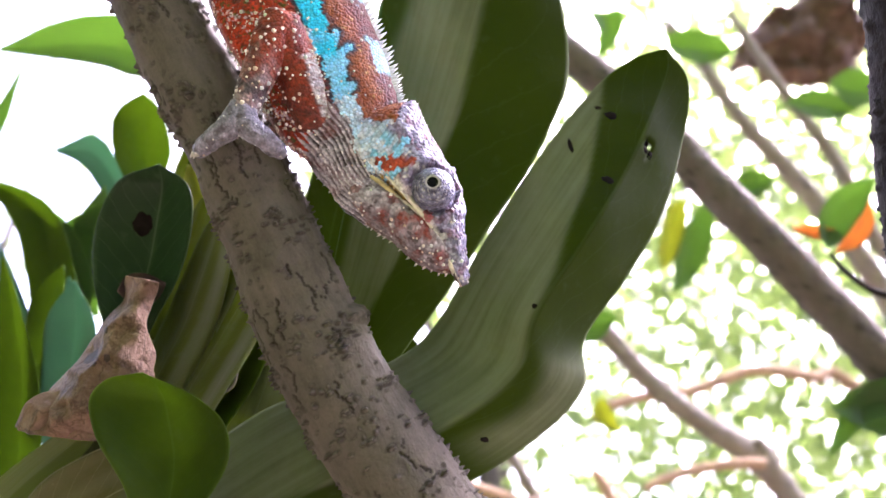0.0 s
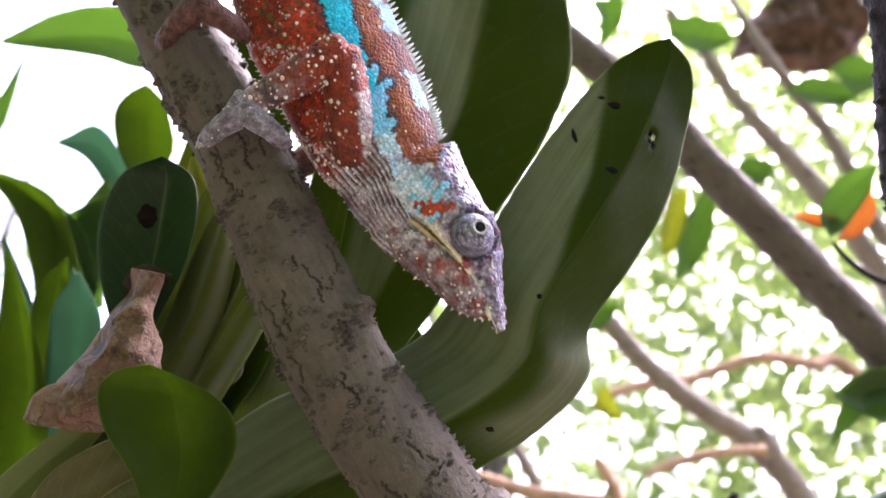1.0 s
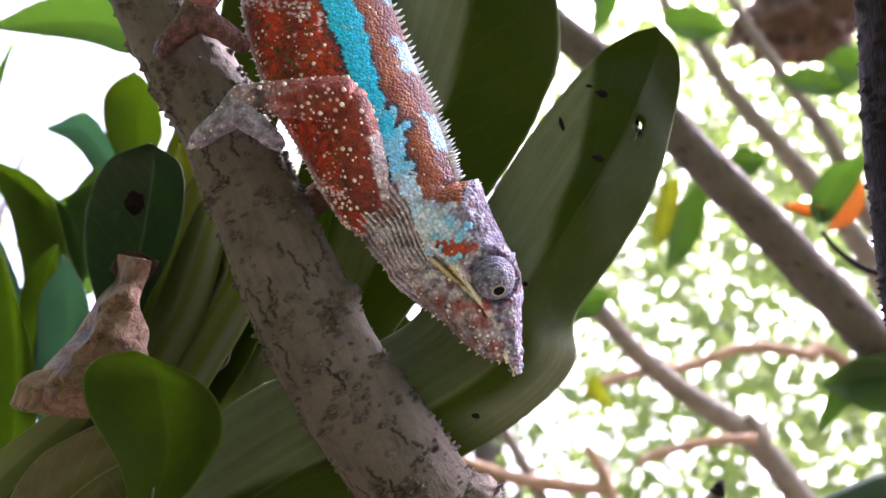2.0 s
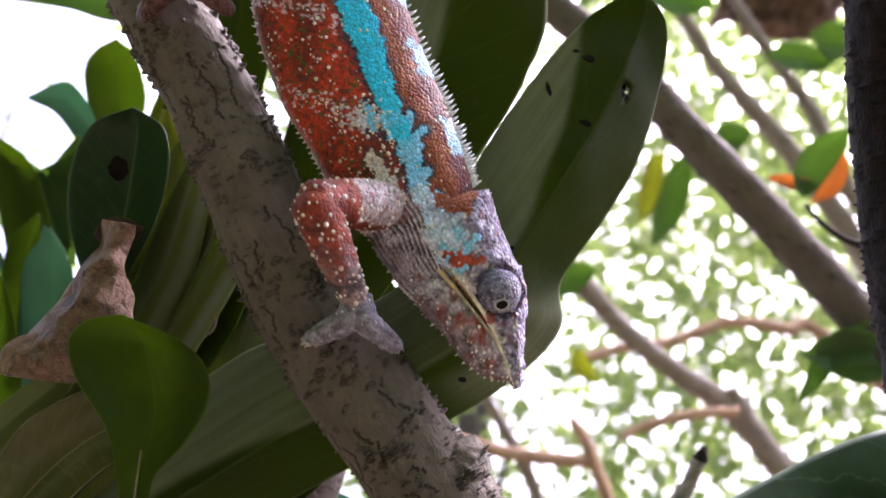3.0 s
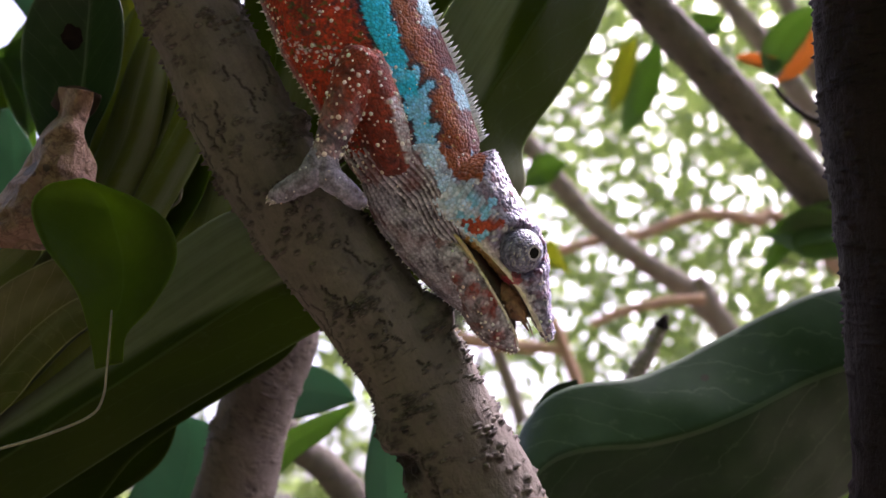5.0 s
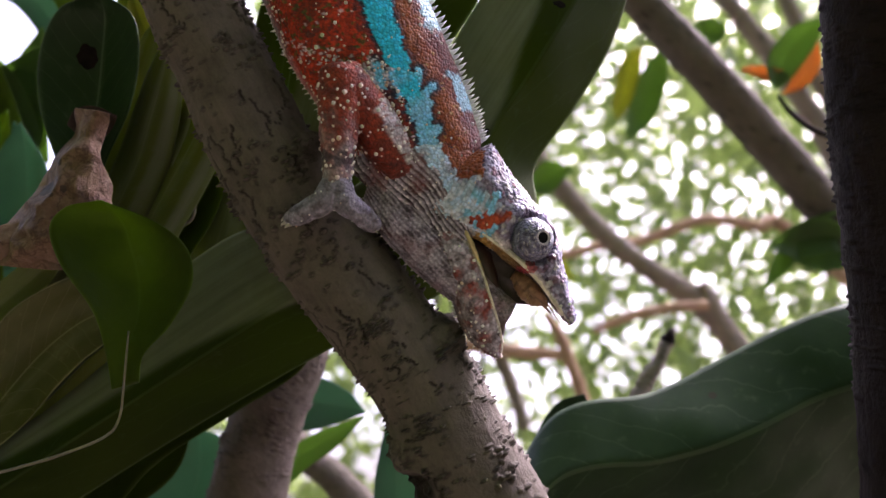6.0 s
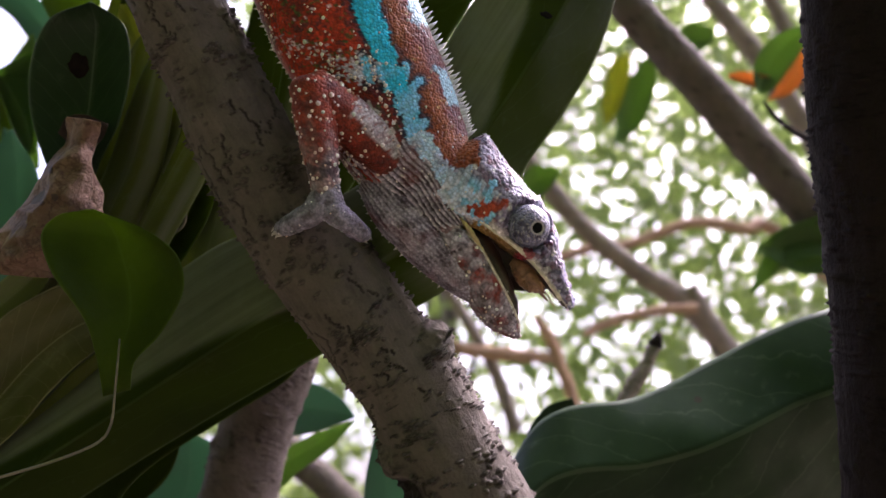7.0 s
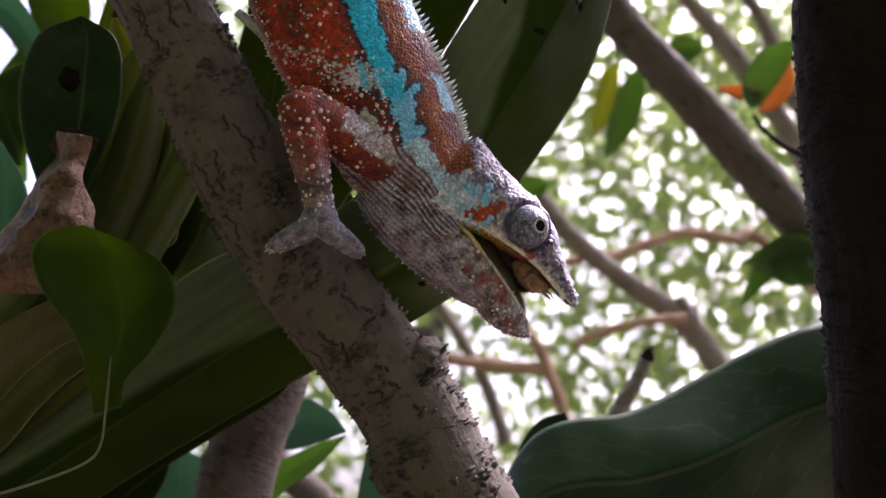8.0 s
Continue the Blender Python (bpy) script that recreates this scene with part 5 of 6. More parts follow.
def head_colour(p, t, s):
    x, z = p.x, p.z
    grain = nz(p, 2.1, 41)
    base = blend((0.31, 0.30, 0.46), (0.05, 0.040, 0.076), 0.42 + 0.7 * nz(p, 0.25, 1) + 0.9 * grain)
    base = blend(base, (0.16, 0.03, 0.035), max(0, nz(p, 0.3, 5)) * 1.0)
    if nz(p, 1.3, 48) > 0.42:
        base = (0.46, 0.45, 0.50)
    if s > 0.9:
        base = blend(base, (0.035, 0.03, 0.04), (s - 0.9) * 8)
    if t > 0.80:
        base = blend((0.50, 0.31, 0.09), (0.06, 0.035, 0.03), s * 3.6 - 1.0)
    elif t > 0.6:
        base = blend(base, (0.64, 0.60, 0.62), (t - 0.6) * 8)
    # pale blue cheek behind the mouth
    cheek_ = math.hypot((x - 8) / 11.5, (z - 13.5) / 9) + 0.4 * nz(p, 0.3, 12)
    if cheek_ < 1.0 and t > 0.2:
        base = blend(blend((0.34, 0.55, 0.86), (0.64, 0.65, 0.78), 0.5 + nz(p, 0.5, 3)), base, 0.7 * cheek_ * cheek_ - 0.05 + 0.6 * grain)
    if x < 15.5 + nz(p, 0.4, 2) and z > 23 + 1.5 * nz(p, 0.3, 8):
        base = blend(C_ORANGE, C_DEEP, 0.3 + 0.6 * nz(p, 0.2, 7) + 0.4 * grain)
    dx, dz = (x - 17.6) * 0.98 + (z - 9.6) * 0.17, (z - 9.6) * 0.98 - (x - 17.6) * 0.17
    if math.hypot(dx / 6.6, dz / (2.6 - 0.12 * dx)) + 0.2 * nz(p, 0.6, 2) < 1.0:
        base = blend((0.40, 0.060, 0.020), (0.22, 0.03, 0.015), 0.5 + grain)
    for bx, bz, br in ((17.4, 13.0, 2.1), (18.8, 16.8, 1.5), (14.4, 15.6, 1.5), (11.8, 17.6, 1.2), (14.0, 11.0, 1.0), (17.0, 5.6, 1.2), (18.6, 7.4, 0.8), (12.4, 8.6, 1.1), (14.6, 5.4, 1.1), (9.6, 11.8, 1.2)):
        if math.hypot(x - bx, z - bz) < br:
            base = (0.20, 0.50, 0.80)
    if math.hypot((x - 28.0) / 2.6, (z + 6.0) / 1.8) < 1:
        base = blend(base, (0.30, 0.03, 0.05), 0.85)
    return base


def head_relief(p, t, s):
    r = 0.3 * nz(p, 0.5) + 0.3 * nz(p, 1.1)
    # brow ridge and hollow round the eye
    d = math.hypot(p.x - 29.9, p.z - 3.0)
    if d < 12:
        r += 0.7 * math.exp(-((d - 9.6) / 1.3) ** 2) - (1.8 if d < 8 else 0)
    if s > 0.45 and t < 0.35:
        r += 0.55 * max(0, math.sin(s * 74))
    return r


def grown(sections, k=1.05):
    """Sections enlarged about the hinge of the jaw."""
    return [(*[(HO.x + (q[0] - HO.x) * k + 0.5, q[1], HO.z + (q[2] - HO.z) * k) for q in (a, b)], w * k) for a, b, w in sections]


HEAD = [(*[(11.2, 255, 30.8), (-3.4, 255, 9.6)], 10), (*[(15.9, 255, 32.3), (2.9, 255, 7)], 11.3), (*[(18.4, 255, 32.3), (7.9, 255, 5.6)], 11.8), (*[(23.1, 255, 24.5), (12.8, 255, 3.1)], 12), (*[(29.6, 255, 16), (18.2, 255, -0.4)], 11.6), (*[(35, 255, 8.3), (24, 255, -4.9)], 10.4),
        (*[(37.9, 255, 0.2), (29.2, 255, -9.9)], 8.8), (*[(39.7, 255, -8.8), (33.5, 255, -15)], 7.2), (*[(41.6, 255, -16.9), (37.1, 255, -19.8)], 5.2), (*[(42.4, 255, -21.5), (39.3, 255, -22.7)], 3.4), (*[(41.6, 255, -23.4), (40.4, 255, -23.6)], 1.2)]
HEAD = grown(HEAD)
head = part("head", flesh(HEAD, head_colour, HO, 200, 170, low=5.0, relief=head_relief, scale=1.3, dome=0.26), M_HEAD, lizard, "grey and rust head with a low casque", Matrix.Translation((HO - CO) * MM))


def jaw_colour(p, t, s):
    grain = nz(p, 2.1, 43)
    base = blend((0.44, 0.40, 0.50), (0.08, 0.056, 0.072), 0.42 + 0.7 * nz(p, 0.3, 15) + 0.8 * grain)
    base = blend(base, (0.22, 0.038, 0.03), max(0, nz(p, 0.22, 6) + 0.08) * 1.8)
    if t > 0.6:
        base = blend(base, (0.10, 0.06, 0.055), (t - 0.6) * 1.6)
    if t < 0.2:
        base = blend((0.50, 0.31, 0.09), (0.07, 0.04, 0.035), s * 3.2 - 0.5)
    elif t < 0.32:
        base = blend(base, (0.56, 0.50, 0.42), (0.32 - t) * 8)
    return base


JAW = [(*[(5, 255, 5.2), (0.2, 255, 0.4)], 8.6), (*[(10.6, 255, 3.8), (4.6, 255, -7.2)], 9.8), (*[(17.3, 255, -1.4), (12.6, 255, -14.6)], 9.8), (*[(23.4, 255, -7.9), (18.6, 255, -21.5)], 9.2), (*[(28.7, 255, -14.4), (24.2, 255, -25.2)], 7.6), (*[(32.1, 255, -19.7), (29.6, 255, -26.5)], 5.6), (*[(33.5, 255, -23.6), (33, 255, -26.7)], 3.0), (*[(34.6, 255, -25.2), (34.4, 255, -26.1)], 1.0)]
JAW = grown(JAW)
jaw = part("lower_jaw", flesh(JAW, jaw_colour, HO, 150, 150, top=5.0, relief=lambda p, t, s: 0.35 * nz(p, 0.6, 4) + 0.2 * nz(p, 1.3), scale=1.2, dome=0.3), M_HEAD, head, "rough grey-brown lower jaw")


def lip(sections, low, rad, parent):
    for side in (-1, 1):
        pts = []
        for a, b, w in sections:
            a, b = Vector(a), Vector(b)
            q = (a + b) / 2 + ((b - a) if low else (a - b)) / 2 * 0.80
            pts.append((q.x, MID + side * w * 0.80, q.z))
        pts.append((sections[-1][int(low)][0] + 0.3, MID, sections[-1][int(low)][2]))
        part("lip", tube(pts, [rad * 0.6] + [rad] * (len(pts) - 2) + [rad * 0.6], 50, 10, lambda p, a, s: (0.12 * nz(p, 1.5), 0), HO), M_LIP, parent, "cream lip edge")


lip(HEAD[3:9], True, 0.8, head)
lip(JAW[1:7], False, 0.45, jaw)

# eye turret: fused scaly lids round a small pupil
EO = Vector((29.9, 252.6, 3.0))


def eye_mesh():
    R, seg = 6.8, 48
    prof = [(0.0, 0), (0.08, 0), (0.16, 0), (0.235, 0), (0.25, 1), (0.275, 1), (0.30, 1), (0.33, 2)] + [(0.35 + 0.065 * k, 2) for k in range(1, 25)]
    rings, cols = [], []
    for k, (a, _) in enumerate(prof):
        r = R * (1 + (0.014 * math.sin(a * 34) if a > 0.35 else 0.0) + (0.06 * math.exp(-((a - 0.36) / 0.1) ** 2)))
        if a < 0.24:
            r = R * 0.975
        ring = [Vector((r * math.sin(a + 0.002) * math.cos(b), -r * math.cos(a), r * math.sin(a + 0.002) * math.sin(b))) * MM for b in np.linspace(0, 2 * math.pi, seg, False)]
        rings.append(ring)
        for b in range(seg):
            v = ring[b] / MM
            c = blend((0.21, 0.215, 0.34), (0.065, 0.062, 0.115), 0.4 + nz(v, 0.5, 3) + 0.4 * math.sin(a * 17))
            if nz(v, 1.6, 8) > 0.3 and a < 1.2:
                c = (0.38, 0.38, 0.42)
            cols.append(c)
    verts, faces = rings_mesh(rings)
    me = mesh_from(verts, faces)
    paint(me, cols + [cols[0], cols[-1]])
    for mt in (M_PUPIL, M_IRIS, M_EYE):
        me.materials.append(mt)
    for f in me.polygons:
        i = min(min(f.vertices) // seg, len(prof) - 1)
        f.material_index = prof[i][1] if max(f.vertices) < len(rings) * seg else (0 if min(v for v in f.vertices) < seg else 2)
    return me


eye = part("eye", eye_mesh(), None, head, "scaly grey eye turret with a small black pupil", Matrix.Translation((EO - HO) * MM))
eye_far = part("eye", eye_mesh(), None, head, "scaly grey eye turret with a small black pupil", Matrix.Translation((Vector((EO.x, 2 * MID - EO.y, EO.z)) - HO) * MM) @ pose(0, 0, 0, 0, 0, 180))

# dark cheek skin that closes the far side of the mouth, and of the near side at the corner
def cheek(y, a0, a1, r0, r1):
    n, k = 14, 8
    v = []
    for side in (0.0, 0.9):
        for i in range(n):
            a = radians(a0 + (a1 - a0) * i / (n - 1))
            r = r0 + (r1 - r0) * i / (n - 1)
            for j in range(k):
                q = r * j / (k - 1)
                v.append(Vector((q * math.cos(a), y - MID + side + 0.8 * math.sin(q * 0.5 + i), q * math.sin(a))) * MM)
    m = n * k
    f = [(i * k + j, i * k + j + 1, (i + 1) * k + j + 1, (i + 1) * k + j) for i in range(n - 1) for j in range(k - 1)]
    f += [(m + d, m + c_, m + b, m + a) for a, b, c_, d in f]
    return mesh_from(v, f)


part("cheek_skin", cheek(MID + 3.5, -34, -62, 39, 25), M_GUM, head, "dark cheek skin")
part("cheek_skin", cheek(MID + 5.0, -46, -66, 34, 30), M_GUM, jaw, "dark cheek skin")
# fleshy floor of the mouth, and the yellow skin at its corners
part("mouth_floor", tube([(12, MID, 3.5), (17, MID, -1.5), (24, MID, -10), (30, MID, -17.5), (33, MID, -22)], [3.0, 4.6, 4.2, 3.2, 1.2], 40, 22, lambda p, a, s: (0.4 * nz(p, 0.4), 0), HO), M_GUM, jaw, "dark fleshy mouth floor")
for side in (-1, 1):
    part("mouth_corner", tube([(8.0, MID + side * 8.8, 6.0), (11.5, MID + side * 8.8, 3.2), (15.5, MID + side * 8.0, -0.8), (20.0, MID + side * 6.6, -6.0)], [0.4, 0.8, 0.75, 0.3], 40, 14, lambda p, a, s: (0.2 * nz(p, 0.8), 0), HO), M_MOUTH, jaw, "yellow skin at the corner of the mouth")

# tongue: a blunt club on a long shaft, lying in the throat
TA = Vector((0.64, 0, -0.77)).normalized()
TO = Vector((27.5, MID, -13.5))
tongue = part("tongue", tube([Vector(TO) - TA * 104, Vector(TO) - TA * 60, Vector(TO) - TA * 17, Vector(TO) - TA * 12, Vector(TO) - TA * 6, Vector(TO) - TA * 1.5, Vector(TO)], [1.6, 1.8, 2.2, 3.6, 4.9, 4.4, 1.4], 70, 22, lambda p, a, s: (0.25 * nz(p, 0.35), 0), TO), M_TONGUE, head, "grey fleshy tongue", Matrix.Translation((TO - HO) * MM))


# --- limbs ---
def limb_colour(p, t):
    c = blend((0.31, 0.044, 0.016), C_DEEP, 0.4 + 0.9 * nz(p, 0.25, 14))
    return blend(c, C_GREY, t)


def limb_mesh(length, radii, grey, seed):
    """A limb along -z from its joint, rounded at both ends."""
    n, seg = 60, 40
    rings, cols = [], []
    rad = lerp_list(radii, n)
    for i in range(n):
        s = i / (n - 1)
        z = radii[0] * 0.6 - s * (length + radii[0] * 0.6 + radii[-1] * 0.5)
        e = min(1, math.sqrt(max(0.0, 1 - max(0, 1 - s / 0.10) ** 2)) + 0.02, math.sqrt(max(0.0, 1 - max(0, 1 - (1 - s) / 0.08) ** 2)) + 0.02)
        ring = []
        for j in range(seg):
            a = 2 * math.pi * j / seg
            q = Vector((math.cos(a), math.sin(a), 0))
            r = rad[i] * e
            p = q * r + Vector((0, 0, z))
            p += q * (0.35 * nz(p, 0.3, seed) + 0.2 * nz(p, 0.9, seed)) * e
            ring.append(p * MM)
            g = grey[0] + (grey[1] - grey[0]) * s + 0.5 * nz(p, 0.4, seed + 3)
            col = limb_colour(p + Vector((seed * 9, 0, 0)), g)
            if seed == 2 and 0.70 < s + 0.06 * nz(p, 0.6, 5) < 0.80:
                col = blend(col, C_NAVY, 0.7)
            if seed == 1:
                col = blend(col, (0.09, 0.03, 0.03), 0.75 - 1.6 * s + 0.5 * nz(p, 0.3, 12))
                if s < 0.62 and p.x + 1.5 * nz(p, 0.4, 17) > 3.0:
                    col = blend((0.60, 0.58, 0.64), col, 0.35 + 1.1 * nz(p, 1.1, 3))
            col = tuple(k_ * (0.8 + 0.5 * nz(p, 2.2, 9)) for k_ in col)
            cols.append(col)
        rings.append(ring)
    verts, faces = rings_mesh(rings)
    me = mesh_from(verts, faces)
    paint(me, cols + [cols[0], cols[-1]])
    return me


def foot_mesh(seed, size=1.0):
    """Two opposed bundles of fused toes below the wrist, spread across a limb."""
    chunks, cols = [], []
    for pts, radii in (([(0, 0, 3), (-2.5, -1.2, -3.5), (-7.5, -0.5, -7.2), (-12, 2.0, -9.6), (-14.8, 5.2, -10.6)], [3.8, 4.2, 3.4, 2.9, 1.9]),
                       ([(0, 0, 3), (2.5, -1.0, -3.5), (7.0, -0.3, -6.8), (10.6, 2.5, -9.6), (12.2, 6.0, -10.6)], [3.9, 4.2, 3.5, 3.1, 1.9])):
        me = tube([Vector(p) * size for p in pts], [r * size for r in radii], 40, 24, lambda p, a, s: (0.4 * nz(p, 0.5, seed) + 0.25 * nz(p, 1.2, seed), 0))
        vs = [v.co.copy() for v in me.vertices]
        chunks.append((vs, [tuple(f.vertices) for f in me.polygons]))
        for v in vs:
            g = v / MM
            cols.append(blend((0.27, 0.25, 0.34) if seed == 3 else (0.12, 0.05, 0.045), (0.08, 0.07, 0.085) if seed == 3 else (0.03, 0.014, 0.013), 0.35 + 1.0 * nz(g, 0.5, seed + 1)))
        bpy.data.meshes.remove(me)
    me = join_meshes(chunks)
    paint(me, cols)
    return me


def claw_mesh(size):
    return tube([(0, 0, 0), (-1.2 * size, 0.2, -0.5 * size), (-2.0 * size, 0.9 * size, -1.3 * size)], [0.75, 0.5, 0.1], 12, 8)


LU, LF = 33.0, 34.0
upper_arm = part("upper_arm", limb_mesh(LU, [7.4, 8.0, 7.4, 6.2], (-0.2, -0.5), 1), M_SKIN, lizard, "rust-red upper foreleg with a pale shoulder")
forearm = part("forearm", limb_mesh(LF, [6.6, 6.8, 6.0, 4.8, 4.0], (-0.5, 0.85), 2), M_SKIN, lizard, "rust-red lower foreleg")
forefoot = part("forefoot", foot_mesh(3), M_SKIN, lizard, "grey gripping foot")
for k, (cx, cy, cz) in enumerate(((-15.2, 4.8, -10.0), (-14.8, 3.2, -11.4), (-13.4, 2.0, -12.0))):
    part("claw", claw_mesh(1.0), M_CLAW, forefoot, m=Matrix.Translation(Vector((cx, cy, cz)) * MM))
for k, (cx, cy, cz) in enumerate(((12.4, 5.0, -10.4), (11.2, 3.0, -11.6))):
    part("claw", claw_mesh(1.0), M_CLAW, forefoot, m=Matrix.Translation(Vector((cx, cy, cz)) * MM) @ pose(0, 0, 0, 0, 0, 180))
LT, LS = 50.0, 52.0
thigh = part("thigh", limb_mesh(LT, [9.5, 9.0, 7.5, 6.2], (0.1, -0.1), 5), M_SKIN, lizard, "rust-red hind thigh")
shin = part("shin", limb_mesh(LS, [6.4, 6.2, 5.2, 4.2], (-0.3, 0.4), 6), M_SKIN, lizard, "rust-red hind shank")
hindfoot = part("hindfoot", foot_mesh(7, 1.05), M_SKIN, lizard, "dark reddish gripping hind foot")
# limbs of the far side, tucked against the branch
part("far_foreleg", tube([Vector((-18, 272, 28)) - CO, Vector((-34, 290, 38)) - CO, Vector((-50, 288, 24)) - CO, Vector((-56, 280, 12)) - CO], [7, 6, 4.5, 3.4], 40, 18), M_DRY, lizard, "far foreleg in shade")
part("tail", tube([Vector(p) - CO for p in ((-69, 262, 222), (-84, 262, 262), (-108, 266, 300), (-140, 272, 326), (-172, 280, 322), (-184, 286, 296), (-166, 290, 282))], [7.5, 5.8, 4.6, 3.6, 2.8, 2.2, 1.2], 90, 22, lambda p, a, s: (0.3 * nz(p, 0.4), 0)), M_DRY, lizard, "long tapering brown tail")


# --- crests and tubercles ---
def cone_mesh(h, r, n=8):
    v = [Vector((r * math.cos(a), r * math.sin(a), 0)) * MM for a in np.linspace(0, 2 * math.pi, n, False)]
    v += [Vector((0.55 * r * math.cos(a) + 0.06 * h, 0.55 * r * math.sin(a), 0.5 * h)) * MM for a in np.linspace(0, 2 * math.pi, n, False)]
    v.append(Vector((0.22 * h, 0, h)) * MM)
    f = [(j, (j + 1) % n, n + (j + 1) % n, n + j) for j in range(n)] + [(n + j, n + (j + 1) % n, 2 * n) for j in range(n)]
    return mesh_from(v, f)


def row_of_cones(pts, count, h0, h1, r, out_turn, parent, origin, name, mat=None, jitter=0.25):
    rng = random.Random(count * 7 + int(h0 * 10))
    mesh = cone_mesh(1.0, r)
    mesh.materials.append(mat or M_SPIKE)
    C = spline(pts, count * 2)
    for i in range(count):
        p, d = C[2 * i], (C[min(2 * i + 1, len(C) - 1)] - C[max(2 * i - 1, 0)]).normalized()
        h = h0 + (h1 - h0) * i / count
        h *= rng.uniform(1 - jitter, 1 + jitter)
        z = Vector((d.z * out_turn, rng.uniform(-0.12, 0.12), -d.x * out_turn)).normalized()
        x = -d
        y = z.cross(x).normalized()
        x = y.cross(z)
        m = Matrix((x, y, z)).transposed().to_4x4()
        ob = part(name, mesh, None, parent, m=Matrix.Translation((Vector((p.x, MID + rng.uniform(-0.6, 0.6), p.z)) - z * 0.4 - origin) * MM) @ m @ Matrix.Scale(h, 4))


dorsal = [s[0] for s in TORSO]
row_of_cones(dorsal[2:10], 74, 2.0, 4.0, 0.27, -1, torso, CO, "dorsal_spike")
ventral = [s[1] for s in TORSO]
row_of_cones(ventral[3:9], 44, 1.9, 1.6, 0.28, 1, torso, CO, "belly_spike", M_TUBER)
row_of_cones([s[1] for s in JAW[:7]], 16, 1.9, 1.3, 0.32, 1, jaw, HO, "chin_spike", M_TUBER)
row_of_cones([s[1] for s in POUCH], 26, 1.2, 1.5, 0.3, 1, pouch, NO, "throat_spike", M_TUBER)
row_of_cones([s[0] for s in HEAD[1:4]], 8, 1.0, 0.8, 0.42, -1, head, HO, "crest_scale")


def tubercles(host, count, r0, r1, seed, keep, name="raised_scale"):
    """Round raised scales scattered over a part's mesh, joined."""
    rng = random.Random(seed)
    me = host.data
    bm = bmesh.new()
    bmesh.ops.create_icosphere(bm, subdivisions=1, radius=1.0)
    sv = [v.co.copy() for v in bm.verts]
    sf = [tuple(v.index for v in f.verts) for f in bm.faces]
    bm.free()
    chunks, placed = [], []
    nverts = len(me.vertices)
    tries = 0
    while len(chunks) < count and tries < count * 30:
        tries += 1
        v = me.vertices[rng.randrange(nverts)]
        if not keep(v.co / MM, v.normal, rng):
            continue
        r = (r0 + (r1 - r0) * rng.random() ** 2.2) * MM
        if any((v.co - q).length < (r + rr) * 1.15 for q, rr in placed[-220:]):
            continue
        placed.append((v.co.copy(), r))
        chunks.append(([v.co + Vector((c.x * r, c.y * r, c.z * r)) for c in sv], sf))
    return part(name, join_meshes(chunks), M_TUBER, host, "pale raised scales", kind="stuff")


def keep_body(p, n, rng):
    q = p + CO
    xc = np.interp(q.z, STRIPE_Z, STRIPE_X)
    if q.x > xc - 4:
        return rng.random() < (0.05 if q.x > xc + 5 else 0.12)
    pale = nz(q, 0.16, 21)
    if math.hypot((q.x + 20) / 13, (q.z - 53) / 8) < 1:
        return True
    return rng.random() < 0.22 + 1.2 * pale + 0.5 * bars(q)


tubercles(torso, 1500, 0.24, 0.78, 5, keep_body)
tubercles(upper_arm, 130, 0.35, 0.9, 6, lambda p, n, rng: True)
tubercles(forearm, 150, 0.35, 0.9, 7, lambda p, n, rng: True)
tubercles(forefoot, 34, 0.22, 0.42, 8, lambda p, n, rng: True)
tubercles(shin, 90, 0.35, 0.7, 9, lambda p, n, rng: True)
tubercles(jaw, 130, 0.35, 0.75, 10, lambda p, n, rng: abs(n.y) > 0.3 or n.z < -0.2)
tubercles(head, 60, 0.3, 0.65, 11, lambda p, n, rng: (p.x > 24 or p.z > 14 or p.x < 8) and n.z > -0.4)
tubercles(neck, 70, 0.25, 0.5, 12, lambda p, n, rng: n.z < 0.5)

# ================= the cricket that it catches =================
cricket = new("cricket")
tagged(cricket, "small brown crumpled cricket caught by the chameleon", "insect")
part("body", tube([(-7, 0, 0.5), (-4, -0.2, 0.6), (0, 0, 0), (4, 0, -0.4), (7, 0, 0)], [1.4, 3.3, 4.2, 3.6, 1.3], 40, 18, lambda p, a, s: (0.35 * math.sin(s * 60) * 0.4 + 0.3 * nz(p, 0.7), 0)), M_CRICKET, cricket)
part("wing", tube([(-3, -2.4, 0.8), (2, -2.9, 0.2), (8, -2.2, -0.8)], [0.8, 1.8, 0.4], 30, 12), M_CRICKET, cricket, "folded brown wing")
for k, (a, b, c) in enumerate((((2, -2, -1), (4.5, -3.4, 1.0), (7.5, -2.5, -1.5)), ((-1, -2, -1.5), (1, -3.2, -2.6), (3.5, -3, -3.8)), ((4, 1.8, -1), (8, 2.6, -1.5), (11, 2.2, -2.0)))):
    part("leg", tube([a, b, c], [0.7, 0.55, 0.25], 24, 8), M_CRICKET, cricket)
part("antenna", tube([(6.5, 0, 0), (10, -0.5, -1), (15, -0.8, -3)], [0.3, 0.22, 0.1], 20, 6), M_CRICKET, cricket)


